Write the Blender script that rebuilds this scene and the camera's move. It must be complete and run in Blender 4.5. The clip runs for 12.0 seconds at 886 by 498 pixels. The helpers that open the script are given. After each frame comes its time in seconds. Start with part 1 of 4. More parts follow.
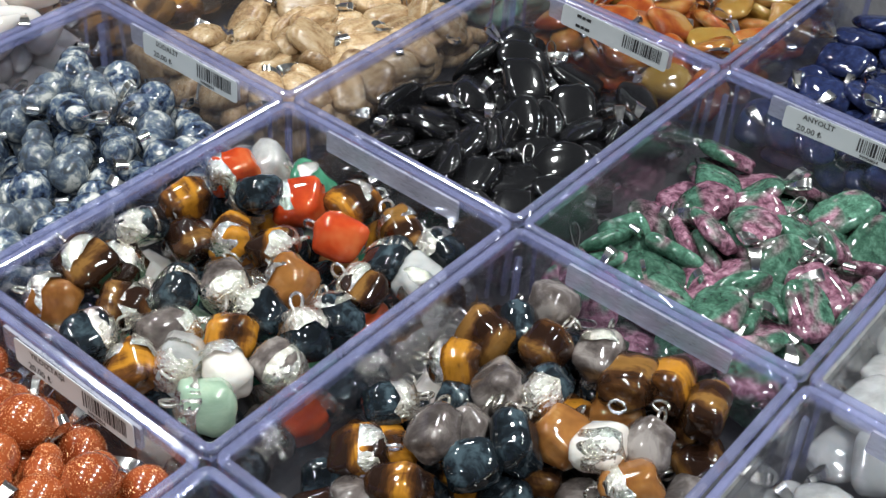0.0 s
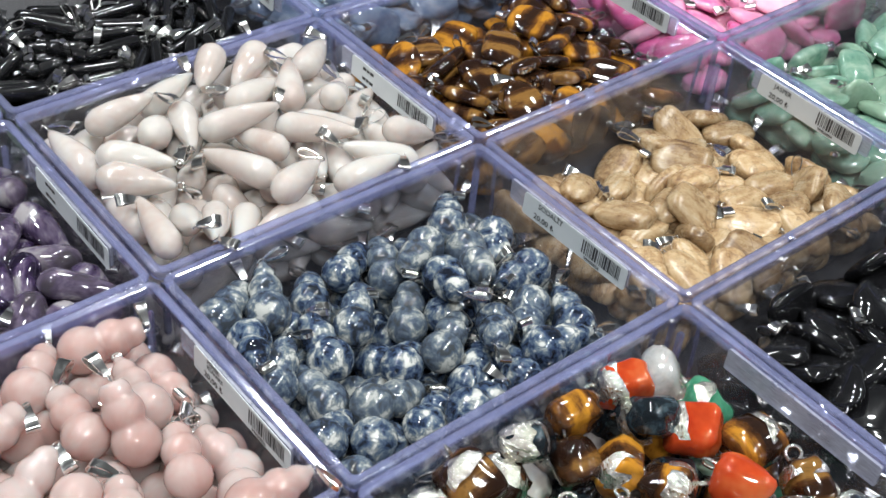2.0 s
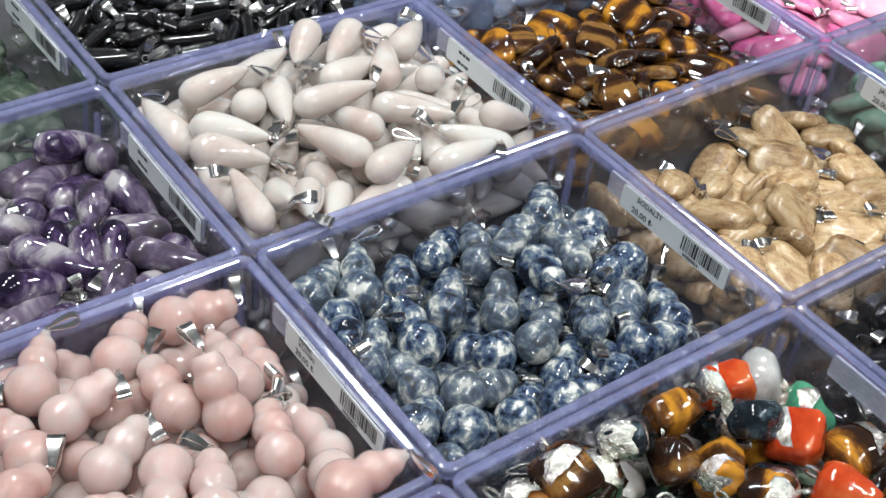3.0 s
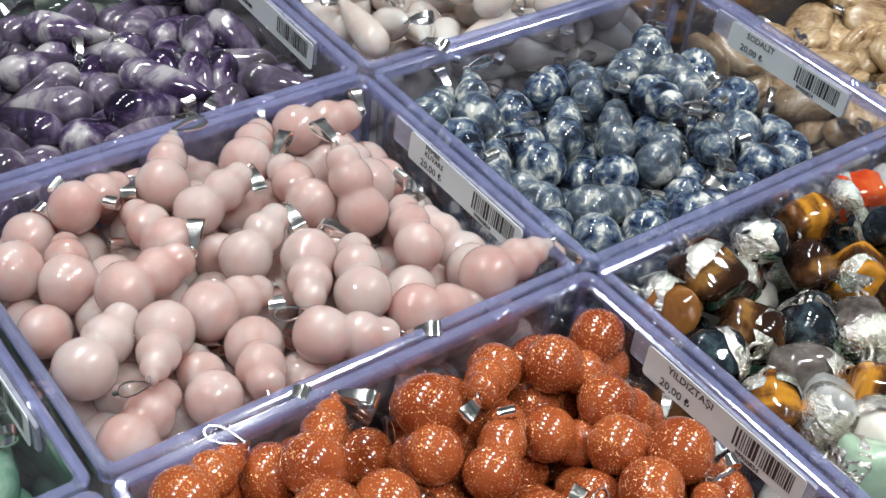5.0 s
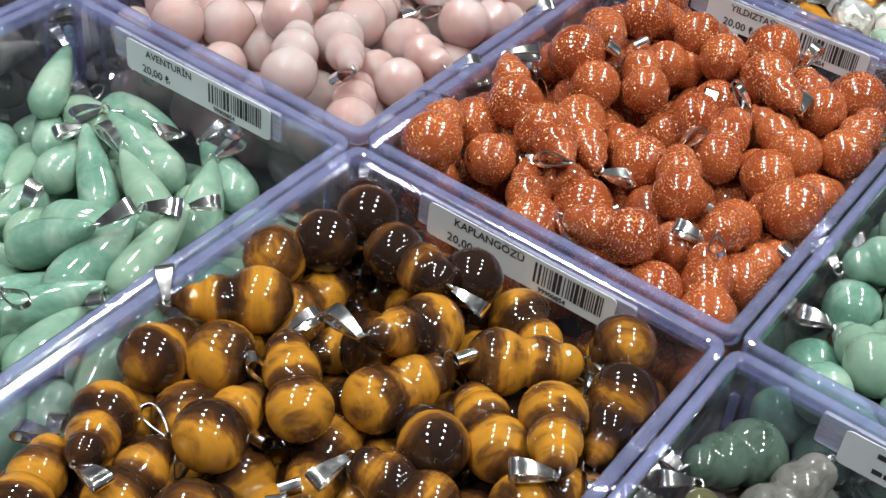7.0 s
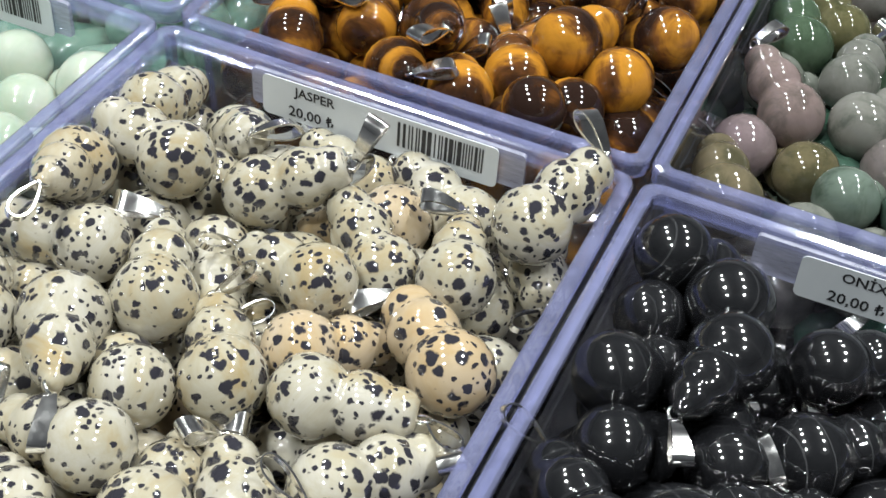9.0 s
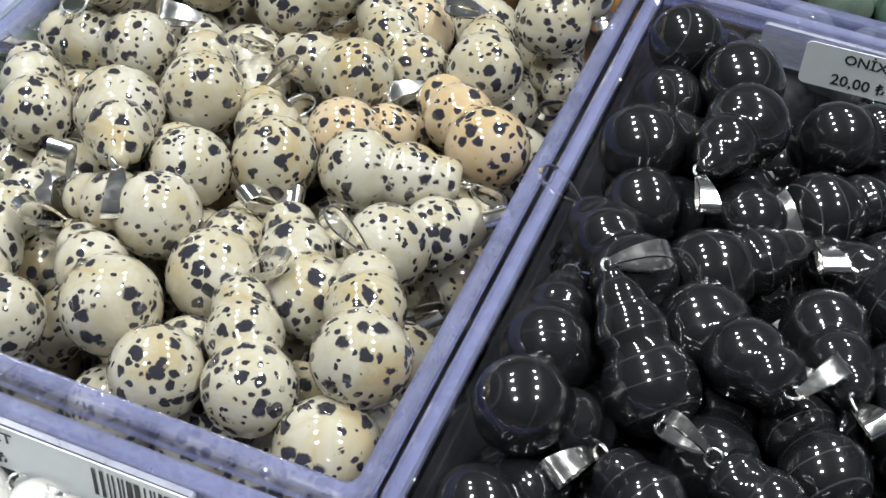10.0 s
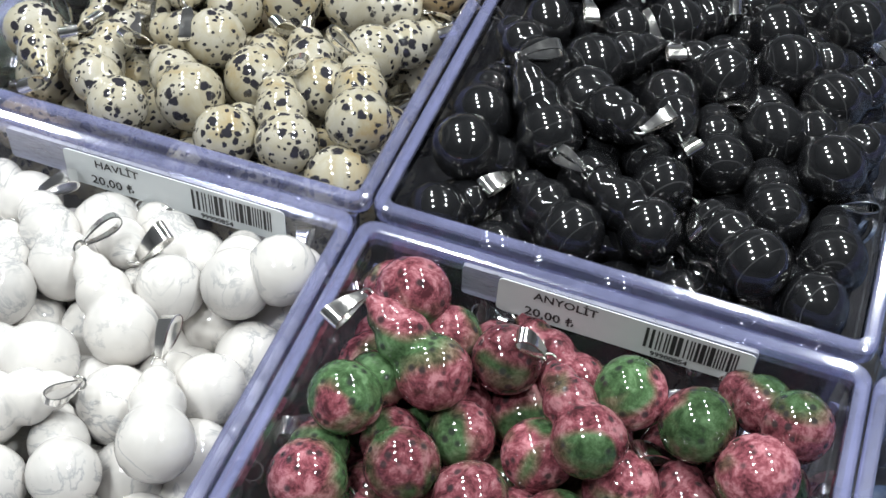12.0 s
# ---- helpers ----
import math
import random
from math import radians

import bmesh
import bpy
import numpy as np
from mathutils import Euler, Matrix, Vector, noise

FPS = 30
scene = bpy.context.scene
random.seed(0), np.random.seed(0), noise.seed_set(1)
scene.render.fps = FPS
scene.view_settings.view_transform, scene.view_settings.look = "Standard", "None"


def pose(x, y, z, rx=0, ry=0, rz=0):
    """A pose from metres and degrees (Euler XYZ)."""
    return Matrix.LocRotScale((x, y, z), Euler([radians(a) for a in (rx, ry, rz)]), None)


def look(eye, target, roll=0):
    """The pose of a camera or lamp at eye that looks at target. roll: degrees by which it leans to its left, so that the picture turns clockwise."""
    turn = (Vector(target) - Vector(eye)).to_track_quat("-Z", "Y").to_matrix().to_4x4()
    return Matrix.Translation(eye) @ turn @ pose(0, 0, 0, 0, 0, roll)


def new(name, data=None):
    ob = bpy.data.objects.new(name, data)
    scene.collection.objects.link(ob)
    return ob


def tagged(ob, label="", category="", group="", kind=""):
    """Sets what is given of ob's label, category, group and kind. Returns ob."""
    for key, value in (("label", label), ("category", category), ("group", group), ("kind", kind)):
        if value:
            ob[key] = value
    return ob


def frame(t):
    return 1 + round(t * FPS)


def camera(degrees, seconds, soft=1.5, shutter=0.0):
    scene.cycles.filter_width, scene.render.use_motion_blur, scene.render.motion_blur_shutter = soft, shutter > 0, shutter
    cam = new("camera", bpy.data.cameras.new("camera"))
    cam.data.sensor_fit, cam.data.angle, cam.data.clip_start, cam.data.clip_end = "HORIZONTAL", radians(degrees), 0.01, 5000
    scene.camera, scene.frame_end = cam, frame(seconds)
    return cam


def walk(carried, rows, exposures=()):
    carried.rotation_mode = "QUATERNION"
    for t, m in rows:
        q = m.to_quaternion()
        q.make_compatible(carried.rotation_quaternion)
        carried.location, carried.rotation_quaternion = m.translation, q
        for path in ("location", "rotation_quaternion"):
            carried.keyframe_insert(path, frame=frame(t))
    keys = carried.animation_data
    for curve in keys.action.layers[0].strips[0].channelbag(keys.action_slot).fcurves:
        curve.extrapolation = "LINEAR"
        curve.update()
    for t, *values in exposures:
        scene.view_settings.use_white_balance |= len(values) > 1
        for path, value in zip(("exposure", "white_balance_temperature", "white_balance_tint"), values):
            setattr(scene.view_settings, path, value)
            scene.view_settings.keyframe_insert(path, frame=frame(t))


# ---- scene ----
cam = camera(37.2, 12.0)
PATH = [
    (0, (0.391, -0.151, 0.268), (-0.517, 1.09, -1.01), 4.8),
    (0.5, (0.361, -0.138, 0.268), (-0.611, 1.044, -1.019), 5.5),
    (1, (0.338, -0.136, 0.271), (-0.684, 0.999, -1.02), 5.7),
    (1.5, (0.306, -0.142, 0.276), (-0.76, 0.946, -1.02), 6.0),
    (2, (0.285, -0.146, 0.288), (-0.818, 0.899, -1.013), 6.5),
    (2.5, (0.272, -0.153, 0.283), (-0.861, 0.856, -1.021), 7.3),
    (2.7, (0.271, -0.154, 0.28), (-0.867, 0.844, -1.027), 7.5),
    (4.3, (0.274, -0.183, 0.241), (-0.88, 0.837, -1.035), 9.1),
    (4.5, (0.277, -0.188, 0.233), (-0.884, 0.822, -1.045), 8.3),
    (5, (0.278, -0.204, 0.221), (-0.871, 0.808, -1.066), 7.6),
    (5.5, (0.278, -0.227, 0.21), (-0.838, 0.81, -1.086), 7.4),
    (6, (0.269, -0.261, 0.205), (-0.775, 0.838, -1.099), 6.5),
    (6.5, (0.271, -0.308, 0.202), (-0.63, 0.896, -1.116), 6.7),
    (6.7, (0.269, -0.323, 0.2), (-0.591, 0.909, -1.12), 6.6),
    (8.3, (0.252, -0.434, 0.167), (-0.359, 0.958, -1.132), 6.4),
    (8.5, (0.251, -0.443, 0.162), (-0.34, 0.943, -1.154), 5.8),
    (9, (0.247, -0.468, 0.156), (-0.292, 0.888, -1.211), 4.6),
    (9.5, (0.249, -0.486, 0.151), (-0.244, 0.859, -1.245), 4.3),
    (10, (0.248, -0.501, 0.144), (-0.215, 0.833, -1.272), 4.2),
    (10.5, (0.261, -0.517, 0.143), (-0.182, 0.803, -1.293), 4.0),
    (11, (0.271, -0.537, 0.159), (-0.158, 0.765, -1.297), 3.9),
    (11.5, (0.279, -0.564, 0.184), (-0.126, 0.705, -1.308), 3.2),
    (12, (0.283, -0.582, 0.2), (-0.129, 0.656, -1.316), 2.5),
]
walk(cam, [(t, look(eye, target, roll)) for t, eye, target, roll in PATH],
     exposures=[(0, -0.06), (2.5, -0.10), (5, -0.13), (6.5, -0.06), (8.3, 0.17), (10.5, 0.22), (12, 0.12)])
scene.cycles.transparent_max_bounces = 32

# ---- light: a dim hall lit by rows of round ceiling lamps ----
LAMP_POWER = 13.8
world = bpy.data.worlds.new("hall_air")
scene.world = world
world.use_nodes = True
world.node_tree.nodes["Background"].inputs[0].default_value = (0.75, 0.82, 1.0, 1)
world.node_tree.nodes["Background"].inputs[1].default_value = 0.12
CEILING = 1.75


# ---- node helpers ----
def material(name, rough=0.3, color=(0.5, 0.5, 0.5), metal=0.0, **more):
    m = bpy.data.materials.new(name)
    m.use_nodes = True
    b = m.node_tree.nodes["Principled BSDF"]
    b.inputs["Base Color"].default_value = (*color, 1)
    b.inputs["Roughness"].default_value = rough
    b.inputs["Metallic"].default_value = metal
    for key, value in more.items():
        b.inputs[key.replace("_", " ")].default_value = value
    return m, m.node_tree, b


def node(nt, kind, ins=None, **props):
    n = nt.nodes.new(kind)
    for key, value in props.items():
        setattr(n, key, value)
    for key, value in (ins or {}).items():
        if isinstance(value, bpy.types.NodeSocket):
            nt.links.new(value, n.inputs[key])
        else:
            n.inputs[key].default_value = value
    return n


def stone_space(nt, spread=0.5):
    """Local metres, shifted for each stone, and the stone's own random number."""
    c = node(nt, "ShaderNodeTexCoord").outputs["Object"]
    r = node(nt, "ShaderNodeObjectInfo").outputs["Random"]
    s = node(nt, "ShaderNodeVectorMath", {0: r, "Scale": spread}, operation="SCALE").outputs[0]
    return node(nt, "ShaderNodeVectorMath", {0: c, 1: s}, operation="ADD").outputs[0], r


def ramp(nt, fac, stops):
    n = node(nt, "ShaderNodeValToRGB", {"Fac": fac})
    e = n.color_ramp.elements
    while len(e) < len(stops):
        e.new(0.5)
    for k, (at, col) in enumerate(stops):
        e[k].position = at
        e[k].color = (*col, 1) if len(col) == 3 else col
    return n.outputs[0]


def mix(nt, fac, a, b, blend="MIX"):
    n = node(nt, "ShaderNodeMix", data_type="RGBA", blend_type=blend)
    for slot, value in ((0, fac), (6, a), (7, b)):
        if isinstance(value, bpy.types.NodeSocket):
            nt.links.new(value, n.inputs[slot])
        else:
            n.inputs[slot].default_value = value if slot == 0 else (*value, 1)
    return n.outputs[2]


def fbm(nt, v, scale, detail=3.0, rough=0.55, distort=0.0):
    return node(nt, "ShaderNodeTexNoise", {"Vector": v, "Scale": scale, "Detail": detail, "Roughness": rough,
                                           "Distortion": distort}).outputs[0]


def polish(nt, b, v, base=0.02, wear=0.065, bump=0.012):
    """Polished stone with faint handling marks."""
    f = fbm(nt, v, 420, 4)
    r = node(nt, "ShaderNodeMapRange", {0: f, 1: 0.35, 2: 0.75, 3: base, 4: wear})
    nt.links.new(r.outputs[0], b.inputs["Roughness"])
    bp = node(nt, "ShaderNodeBump", {"Strength": bump, "Distance": 0.0005, "Height": f})
    nt.links.new(bp.outputs[0], b.inputs["Normal"])


def cloudy(name, stops, scale, detail=4, distort=1.0, sss=0.0, tint=None, radius=(0.004, 0.003, 0.0025), most=0.7, glassy=0.0):
    """Stone with soft clouds of colour; tint: a colour that some stones take on."""
    m, nt, b = material(name, 0.1, IOR=1.55)
    v, r = stone_space(nt)
    col = ramp(nt, fbm(nt, v, scale, detail, 0.62, distort * 0.3), stops)
    if tint:
        f = node(nt, "ShaderNodeMapRange", {0: r, 1: 0.4, 2: 1.0, 3: 0.0, 4: most}).outputs[0]
        col = mix(nt, f, col, tint)
    nt.links.new(col, b.inputs["Base Color"])
    b.inputs["Transmission Weight"].default_value = glassy
    if sss:
        b.inputs["Subsurface Weight"].default_value = sss
        b.inputs["Subsurface Radius"].default_value = radius
        b.inputs["Subsurface Scale"].default_value = 1.0
        b.inputs["Coat Weight"].default_value = 0.5
        b.inputs["Coat Roughness"].default_value = 0.03
    polish(nt, b, v)
    return m


ROSE = cloudy("rose_quartz", [(0.34, (0.51, 0.315, 0.29)), (0.5, (0.56, 0.385, 0.36)), (0.66, (0.59, 0.465, 0.445))], 60, 3, 1.5, 0.85,
              (0.59, 0.515, 0.50), (0.016, 0.010, 0.009), 0.5, 0.2)
PALE_ROSE = cloudy("pale_rose_quartz", [(0.34, (0.56, 0.46, 0.42)), (0.5, (0.62, 0.55, 0.52)), (0.66, (0.67, 0.63, 0.60))], 60, 3, 1.0, 0.4,
                   (0.66, 0.63, 0.60), (0.014, 0.010, 0.008), 0.6, 0.15)
AMETHYST = cloudy("amethyst", [(0.40, (0.014, 0.009, 0.024)), (0.48, (0.055, 0.032, 0.090)), (0.55, (0.17, 0.13, 0.21)), (0.63, (0.46, 0.43, 0.45))], 55, 4, 2.0, 0.15,
                  (0.22, 0.19, 0.215), most=0.35, glassy=0.25)
AVENTURINE = cloudy("green_aventurine", [(0.34, (0.095, 0.21, 0.155)), (0.5, (0.17, 0.31, 0.235)), (0.66, (0.31, 0.42, 0.33))], 90, 5, 1.2, 0.25,
                    (0.30, 0.40, 0.29), most=0.6)
SODALITE = cloudy("sodalite", [(0.39, (0.010, 0.013, 0.022)), (0.46, (0.036, 0.058, 0.115)), (0.52, (0.10, 0.135, 0.18)), (0.57, (0.23, 0.25, 0.255)),
                               (0.625, (0.58, 0.58, 0.55))], 190, 6, 1.2, 0.0, (0.12, 0.135, 0.14), most=0.4)
CLEAR = cloudy("milky_quartz", [(0.36, (0.46, 0.47, 0.46)), (0.5, (0.58, 0.58, 0.57)), (0.64, (0.72, 0.72, 0.71))], 90, 4, 1.0, 0.4, glassy=0.35)
CARNELIAN = cloudy("carnelian", [(0.35, (0.22, 0.028, 0.008)), (0.5, (0.36, 0.085, 0.016)), (0.65, (0.42, 0.21, 0.06))], 60, 3, 0.8, 0.3,
                   (0.33, 0.21, 0.045), most=1.0, glassy=0.2)
MAGENTA = cloudy("pink_agate", [(0.3, (0.55, 0.04, 0.22)), (0.5, (0.75, 0.18, 0.40)), (0.7, (0.85, 0.55, 0.65))], 60, 3, 1.0, 0.3, (0.85, 0.65, 0.7))
BLUE_DARK = cloudy("blue_goldstone", [(0.3, (0.008, 0.010, 0.03)), (0.6, (0.02, 0.03, 0.09)), (0.8, (0.06, 0.08, 0.16))], 300, 4, 0.5)
BLUE_GREY = cloudy("blue_quartz", [(0.3, (0.07, 0.11, 0.2)), (0.6, (0.22, 0.27, 0.36)), (0.8, (0.4, 0.43, 0.5))], 120, 4, 1.0)
RED_STONE = cloudy("red_carnelian", [(0.35, (0.34, 0.030, 0.008)), (0.55, (0.48, 0.06, 0.014)), (0.7, (0.54, 0.13, 0.04))], 60, 3, 0.6, 0.3)
MOSS_DARK = cloudy("dark_moss_stone", [(0.34, (0.018, 0.030, 0.024)), (0.5, (0.06, 0.085, 0.062)), (0.66, (0.19, 0.21, 0.165))], 90, 4, 1.0)
HONEY = cloudy("honey_quartz", [(0.3, (0.15, 0.055, 0.016)), (0.6, (0.30, 0.13, 0.035)), (0.8, (0.48, 0.29, 0.12))], 80, 3, 1.0, 0.2)
FLUORITE = cloudy("green_fluorite", [(0.3, (0.22, 0.32, 0.24)), (0.55, (0.36, 0.48, 0.36)), (0.8, (0.6, 0.66, 0.54))], 80, 5, 2.0, 0.35)
GREEN_DARK = cloudy("dark_green_stone", [(0.3, (0.02, 0.10, 0.06)), (0.6, (0.06, 0.24, 0.14)), (0.8, (0.15, 0.36, 0.22))], 80, 4, 1.0)
GREY_STONE = cloudy("grey_agate", [(0.36, (0.055, 0.045, 0.042)), (0.5, (0.12, 0.10, 0.094)), (0.64, (0.28, 0.25, 0.235))], 90, 4, 1.2, 0.1)
NAVY = cloudy("blue_tiger_eye", [(0.38, (0.006, 0.008, 0.010)), (0.52, (0.013, 0.019, 0.025)), (0.64, (0.05, 0.075, 0.09))], 150, 4, 1.5)
JADE_PALE = cloudy("pale_green_jade", [(0.3, (0.38, 0.47, 0.36)), (0.5, (0.47, 0.54, 0.44)), (0.7, (0.58, 0.62, 0.54))], 70, 4, 1.0, 0.5, glassy=0.15)
WHITE_STONE = cloudy("white_stone", [(0.3, (0.7, 0.64, 0.58)), (0.7, (0.82, 0.79, 0.74))], 90, 4, 1.0, 0.3)


def goldstone_material():
    """Orange glass full of tiny copper flakes, each tilted its own way under a glossy skin."""
    m, nt, b = material("goldstone", 0.12, IOR=1.5)
    v, r = stone_space(nt)
    base = ramp(nt, fbm(nt, v, 70, 4), [(0.35, (0.23, 0.040, 0.012)), (0.65, (0.37, 0.088, 0.026))])
    cover, lean = None, None
    for scale, low, high, size in ((1500.0, 0.90, 0.62, 0.34), (2700.0, 0.88, 0.55, 0.40)):
        vo = node(nt, "ShaderNodeTexVoronoi", {"Vector": v, "Scale": scale, "Randomness": 1.0})
        pick = node(nt, "ShaderNodeSeparateColor", {0: vo.outputs["Color"]}).outputs[0]
        density = node(nt, "ShaderNodeMapRange", {0: fbm(nt, v, 130, 2), 1: 0.3, 2: 0.7, 3: low, 4: high}).outputs[0]
        flake = node(nt, "ShaderNodeMath", {0: pick, 1: density}, operation="GREATER_THAN").outputs[0]
        small = node(nt, "ShaderNodeMath", {0: vo.outputs["Distance"], 1: size}, operation="LESS_THAN").outputs[0]
        f = node(nt, "ShaderNodeMath", {0: flake, 1: small}, operation="MULTIPLY").outputs[0]
        cover = f if cover is None else node(nt, "ShaderNodeMath", {0: cover, 1: f}, operation="MAXIMUM").outputs[0]
        lean = vo.outputs["Color"] if lean is None else lean
    tilt = node(nt, "ShaderNodeVectorMath", {0: lean, 1: (0.5, 0.5, 0.5)}, operation="SUBTRACT").outputs[0]
    by = node(nt, "ShaderNodeMath", {0: cover, 1: 1.5}, operation="MULTIPLY").outputs[0]
    tilt = node(nt, "ShaderNodeVectorMath", {0: tilt, "Scale": by}, operation="SCALE").outputs[0]
    up = node(nt, "ShaderNodeNewGeometry").outputs["Normal"]
    turned = node(nt, "ShaderNodeVectorMath", {0: up, 1: tilt}, operation="ADD").outputs[0]
    turned = node(nt, "ShaderNodeVectorMath", {0: turned}, operation="NORMALIZE").outputs[0]
    nt.links.new(turned, b.inputs["Normal"])
    nt.links.new(mix(nt, cover, base, (0.95, 0.48, 0.22)), b.inputs["Base Color"])
    nt.links.new(node(nt, "ShaderNodeMath", {0: cover, 1: 0.55}, operation="MULTIPLY").outputs[0], b.inputs["Metallic"])
    nt.links.new(node(nt, "ShaderNodeMapRange", {0: cover, 3: 0.14, 4: 0.40}).outputs[0], b.inputs["Roughness"])
    b.inputs["Coat Weight"].default_value = 0.7
    b.inputs["Coat Roughness"].default_value = 0.06
    return m


def tiger_material(name, dark, mid, gold, scale=24.0):
    """Brown stone with broad silky golden bands across it and fine fibres along them."""
    m, nt, b = material(name, 0.1, IOR=1.54)
    v, r = stone_space(nt)
    w = node(nt, "ShaderNodeTexWave", {"Vector": v, "Scale": scale, "Distortion": 3.0, "Detail": 2.0, "Detail Scale": 0.8},
             wave_type="BANDS", bands_direction="Z").outputs["Fac"]
    cloud = fbm(nt, v, 75, 4, 0.6, 0.8)
    thread = fbm(nt, node(nt, "ShaderNodeMapping", {"Vector": v, "Scale": (0.25, 0.25, 1.6)}).outputs[0], 420, 3, 0.6, 0.4)
    f = mix(nt, 0.66, w, cloud)
    f = mix(nt, 0.22, f, thread)
    lean = node(nt, "ShaderNodeMapRange", {0: r, 3: -0.18, 4: 0.03}).outputs[0]
    f = node(nt, "ShaderNodeMath", {0: f, 1: lean}, operation="ADD").outputs[0]
    col = ramp(nt, f, [(0.28, dark), (0.37, tuple(0.5 * (d + 0.5 * c) for d, c in zip(dark, mid))), (0.46, mid), (0.56, gold), (0.63, tuple(c * 0.85 for c in gold)),
                       (0.72, mid), (0.86, dark)])
    nt.links.new(col, b.inputs["Base Color"])
    polish(nt, b, v, 0.04, 0.10)
    return m


def dalmatian_material():
    m, nt, b = material("dalmatian_jasper", 0.12, IOR=1.54)
    v, r = stone_space(nt)
    warp = node(nt, "ShaderNodeTexNoise", {"Vector": v, "Scale": 420.0, "Detail": 3.0})
    off = node(nt, "ShaderNodeVectorMath", {0: warp.outputs["Color"], "Scale": 0.0022}, operation="SCALE").outputs[0]
    v2 = node(nt, "ShaderNodeVectorMath", {0: v, 1: off}, operation="ADD").outputs[0]
    base = ramp(nt, fbm(nt, v, 75, 5, 0.65, 0.8), [(0.34, (0.36, 0.285, 0.16)), (0.48, (0.40, 0.365, 0.27)), (0.66, (0.48, 0.455, 0.39))])
    warm = node(nt, "ShaderNodeMapRange", {0: r, 1: 0.8, 2: 1.0, 3: 0.0, 4: 0.55}).outputs[0]
    base = mix(nt, warm, base, (0.55, 0.36, 0.18))
    out = base
    for scale, lo, hi, keep in ((345.0, 0.29, 0.36, 0.20), (640.0, 0.24, 0.33, 0.42)):
        vo = node(nt, "ShaderNodeTexVoronoi", {"Vector": v2, "Scale": scale})
        rnd = node(nt, "ShaderNodeSeparateColor", {0: vo.outputs["Color"]})
        size = node(nt, "ShaderNodeMapRange", {0: rnd.outputs[1], 3: 0.75, 4: 1.45}).outputs[0]
        d = node(nt, "ShaderNodeMath", {0: vo.outputs["Distance"], 1: size}, operation="DIVIDE").outputs[0]
        spot = node(nt, "ShaderNodeMapRange", {0: d, 1: lo, 2: hi, 3: 1.0, 4: 0.0}).outputs[0]
        on = node(nt, "ShaderNodeMath", {0: rnd.outputs[0], 1: keep}, operation="GREATER_THAN").outputs[0]
        f = node(nt, "ShaderNodeMath", {0: spot, 1: on}, operation="MULTIPLY").outputs[0]
        out = mix(nt, f, out, (0.028, 0.027, 0.035))
    nt.links.new(out, b.inputs["Base Color"])
    polish(nt, b, v, 0.05, 0.11)
    b.inputs["Coat Weight"].default_value = 0.8
    b.inputs["Coat Roughness"].default_value = 0.08
    return m


def onyx_material(name, banded):
    m, nt, b = material(name, 0.06, (0.0075, 0.0075, 0.0085), IOR=1.8 if banded else 1.58)
    v, r = stone_space(nt)
    if banded:
        w = node(nt, "ShaderNodeTexWave", {"Vector": v, "Scale": 75.0, "Distortion": 1.2, "Detail": 1.0}, bands_direction="Z").outputs["Fac"]
        line = node(nt, "ShaderNodeMapRange", {0: w, 1: 0.985, 2: 1.0}).outputs[0]
        some = node(nt, "ShaderNodeMath", {0: line, 1: r}, operation="MULTIPLY").outputs[0]
        nt.links.new(mix(nt, some, (0.0085, 0.0088, 0.0100), (0.045, 0.045, 0.048)), b.inputs["Base Color"])
    b.inputs["Coat Weight"].default_value = 0.15
    b.inputs["Coat Roughness"].default_value = 0.22
    polish(nt, b, v, 0.03, 0.09, 0.01)
    return m


def howlite_material():
    m, nt, b = material("white_howlite", 0.14, IOR=1.55)
    v, r = stone_space(nt)
    n1 = fbm(nt, v, 75, 5, 0.6, 1.2)
    vein = node(nt, "ShaderNodeMath", {0: n1, 1: 0.5}, operation="SUBTRACT").outputs[0]
    vein = node(nt, "ShaderNodeMath", {0: vein}, operation="ABSOLUTE").outputs[0]
    f = node(nt, "ShaderNodeMapRange", {0: vein, 1: 0.0, 2: 0.032, 3: 0.75, 4: 0.0}).outputs[0]
    gate = node(nt, "ShaderNodeMapRange", {0: fbm(nt, v, 60, 2), 1: 0.44, 2: 0.56}).outputs[0]
    f = node(nt, "ShaderNodeMath", {0: f, 1: gate}, operation="MULTIPLY").outputs[0]
    base = ramp(nt, fbm(nt, v, 55, 4), [(0.35, (0.54, 0.525, 0.515)), (0.6, (0.67, 0.645, 0.62))])
    nt.links.new(mix(nt, f, base, (0.30, 0.31, 0.33)), b.inputs["Base Color"])
    b.inputs["Subsurface Weight"].default_value = 0.15
    b.inputs["Subsurface Radius"].default_value = (0.003, 0.003, 0.003)
    b.inputs["Subsurface Scale"].default_value = 1.0
    polish(nt, b, v, 0.06, 0.13)
    return m


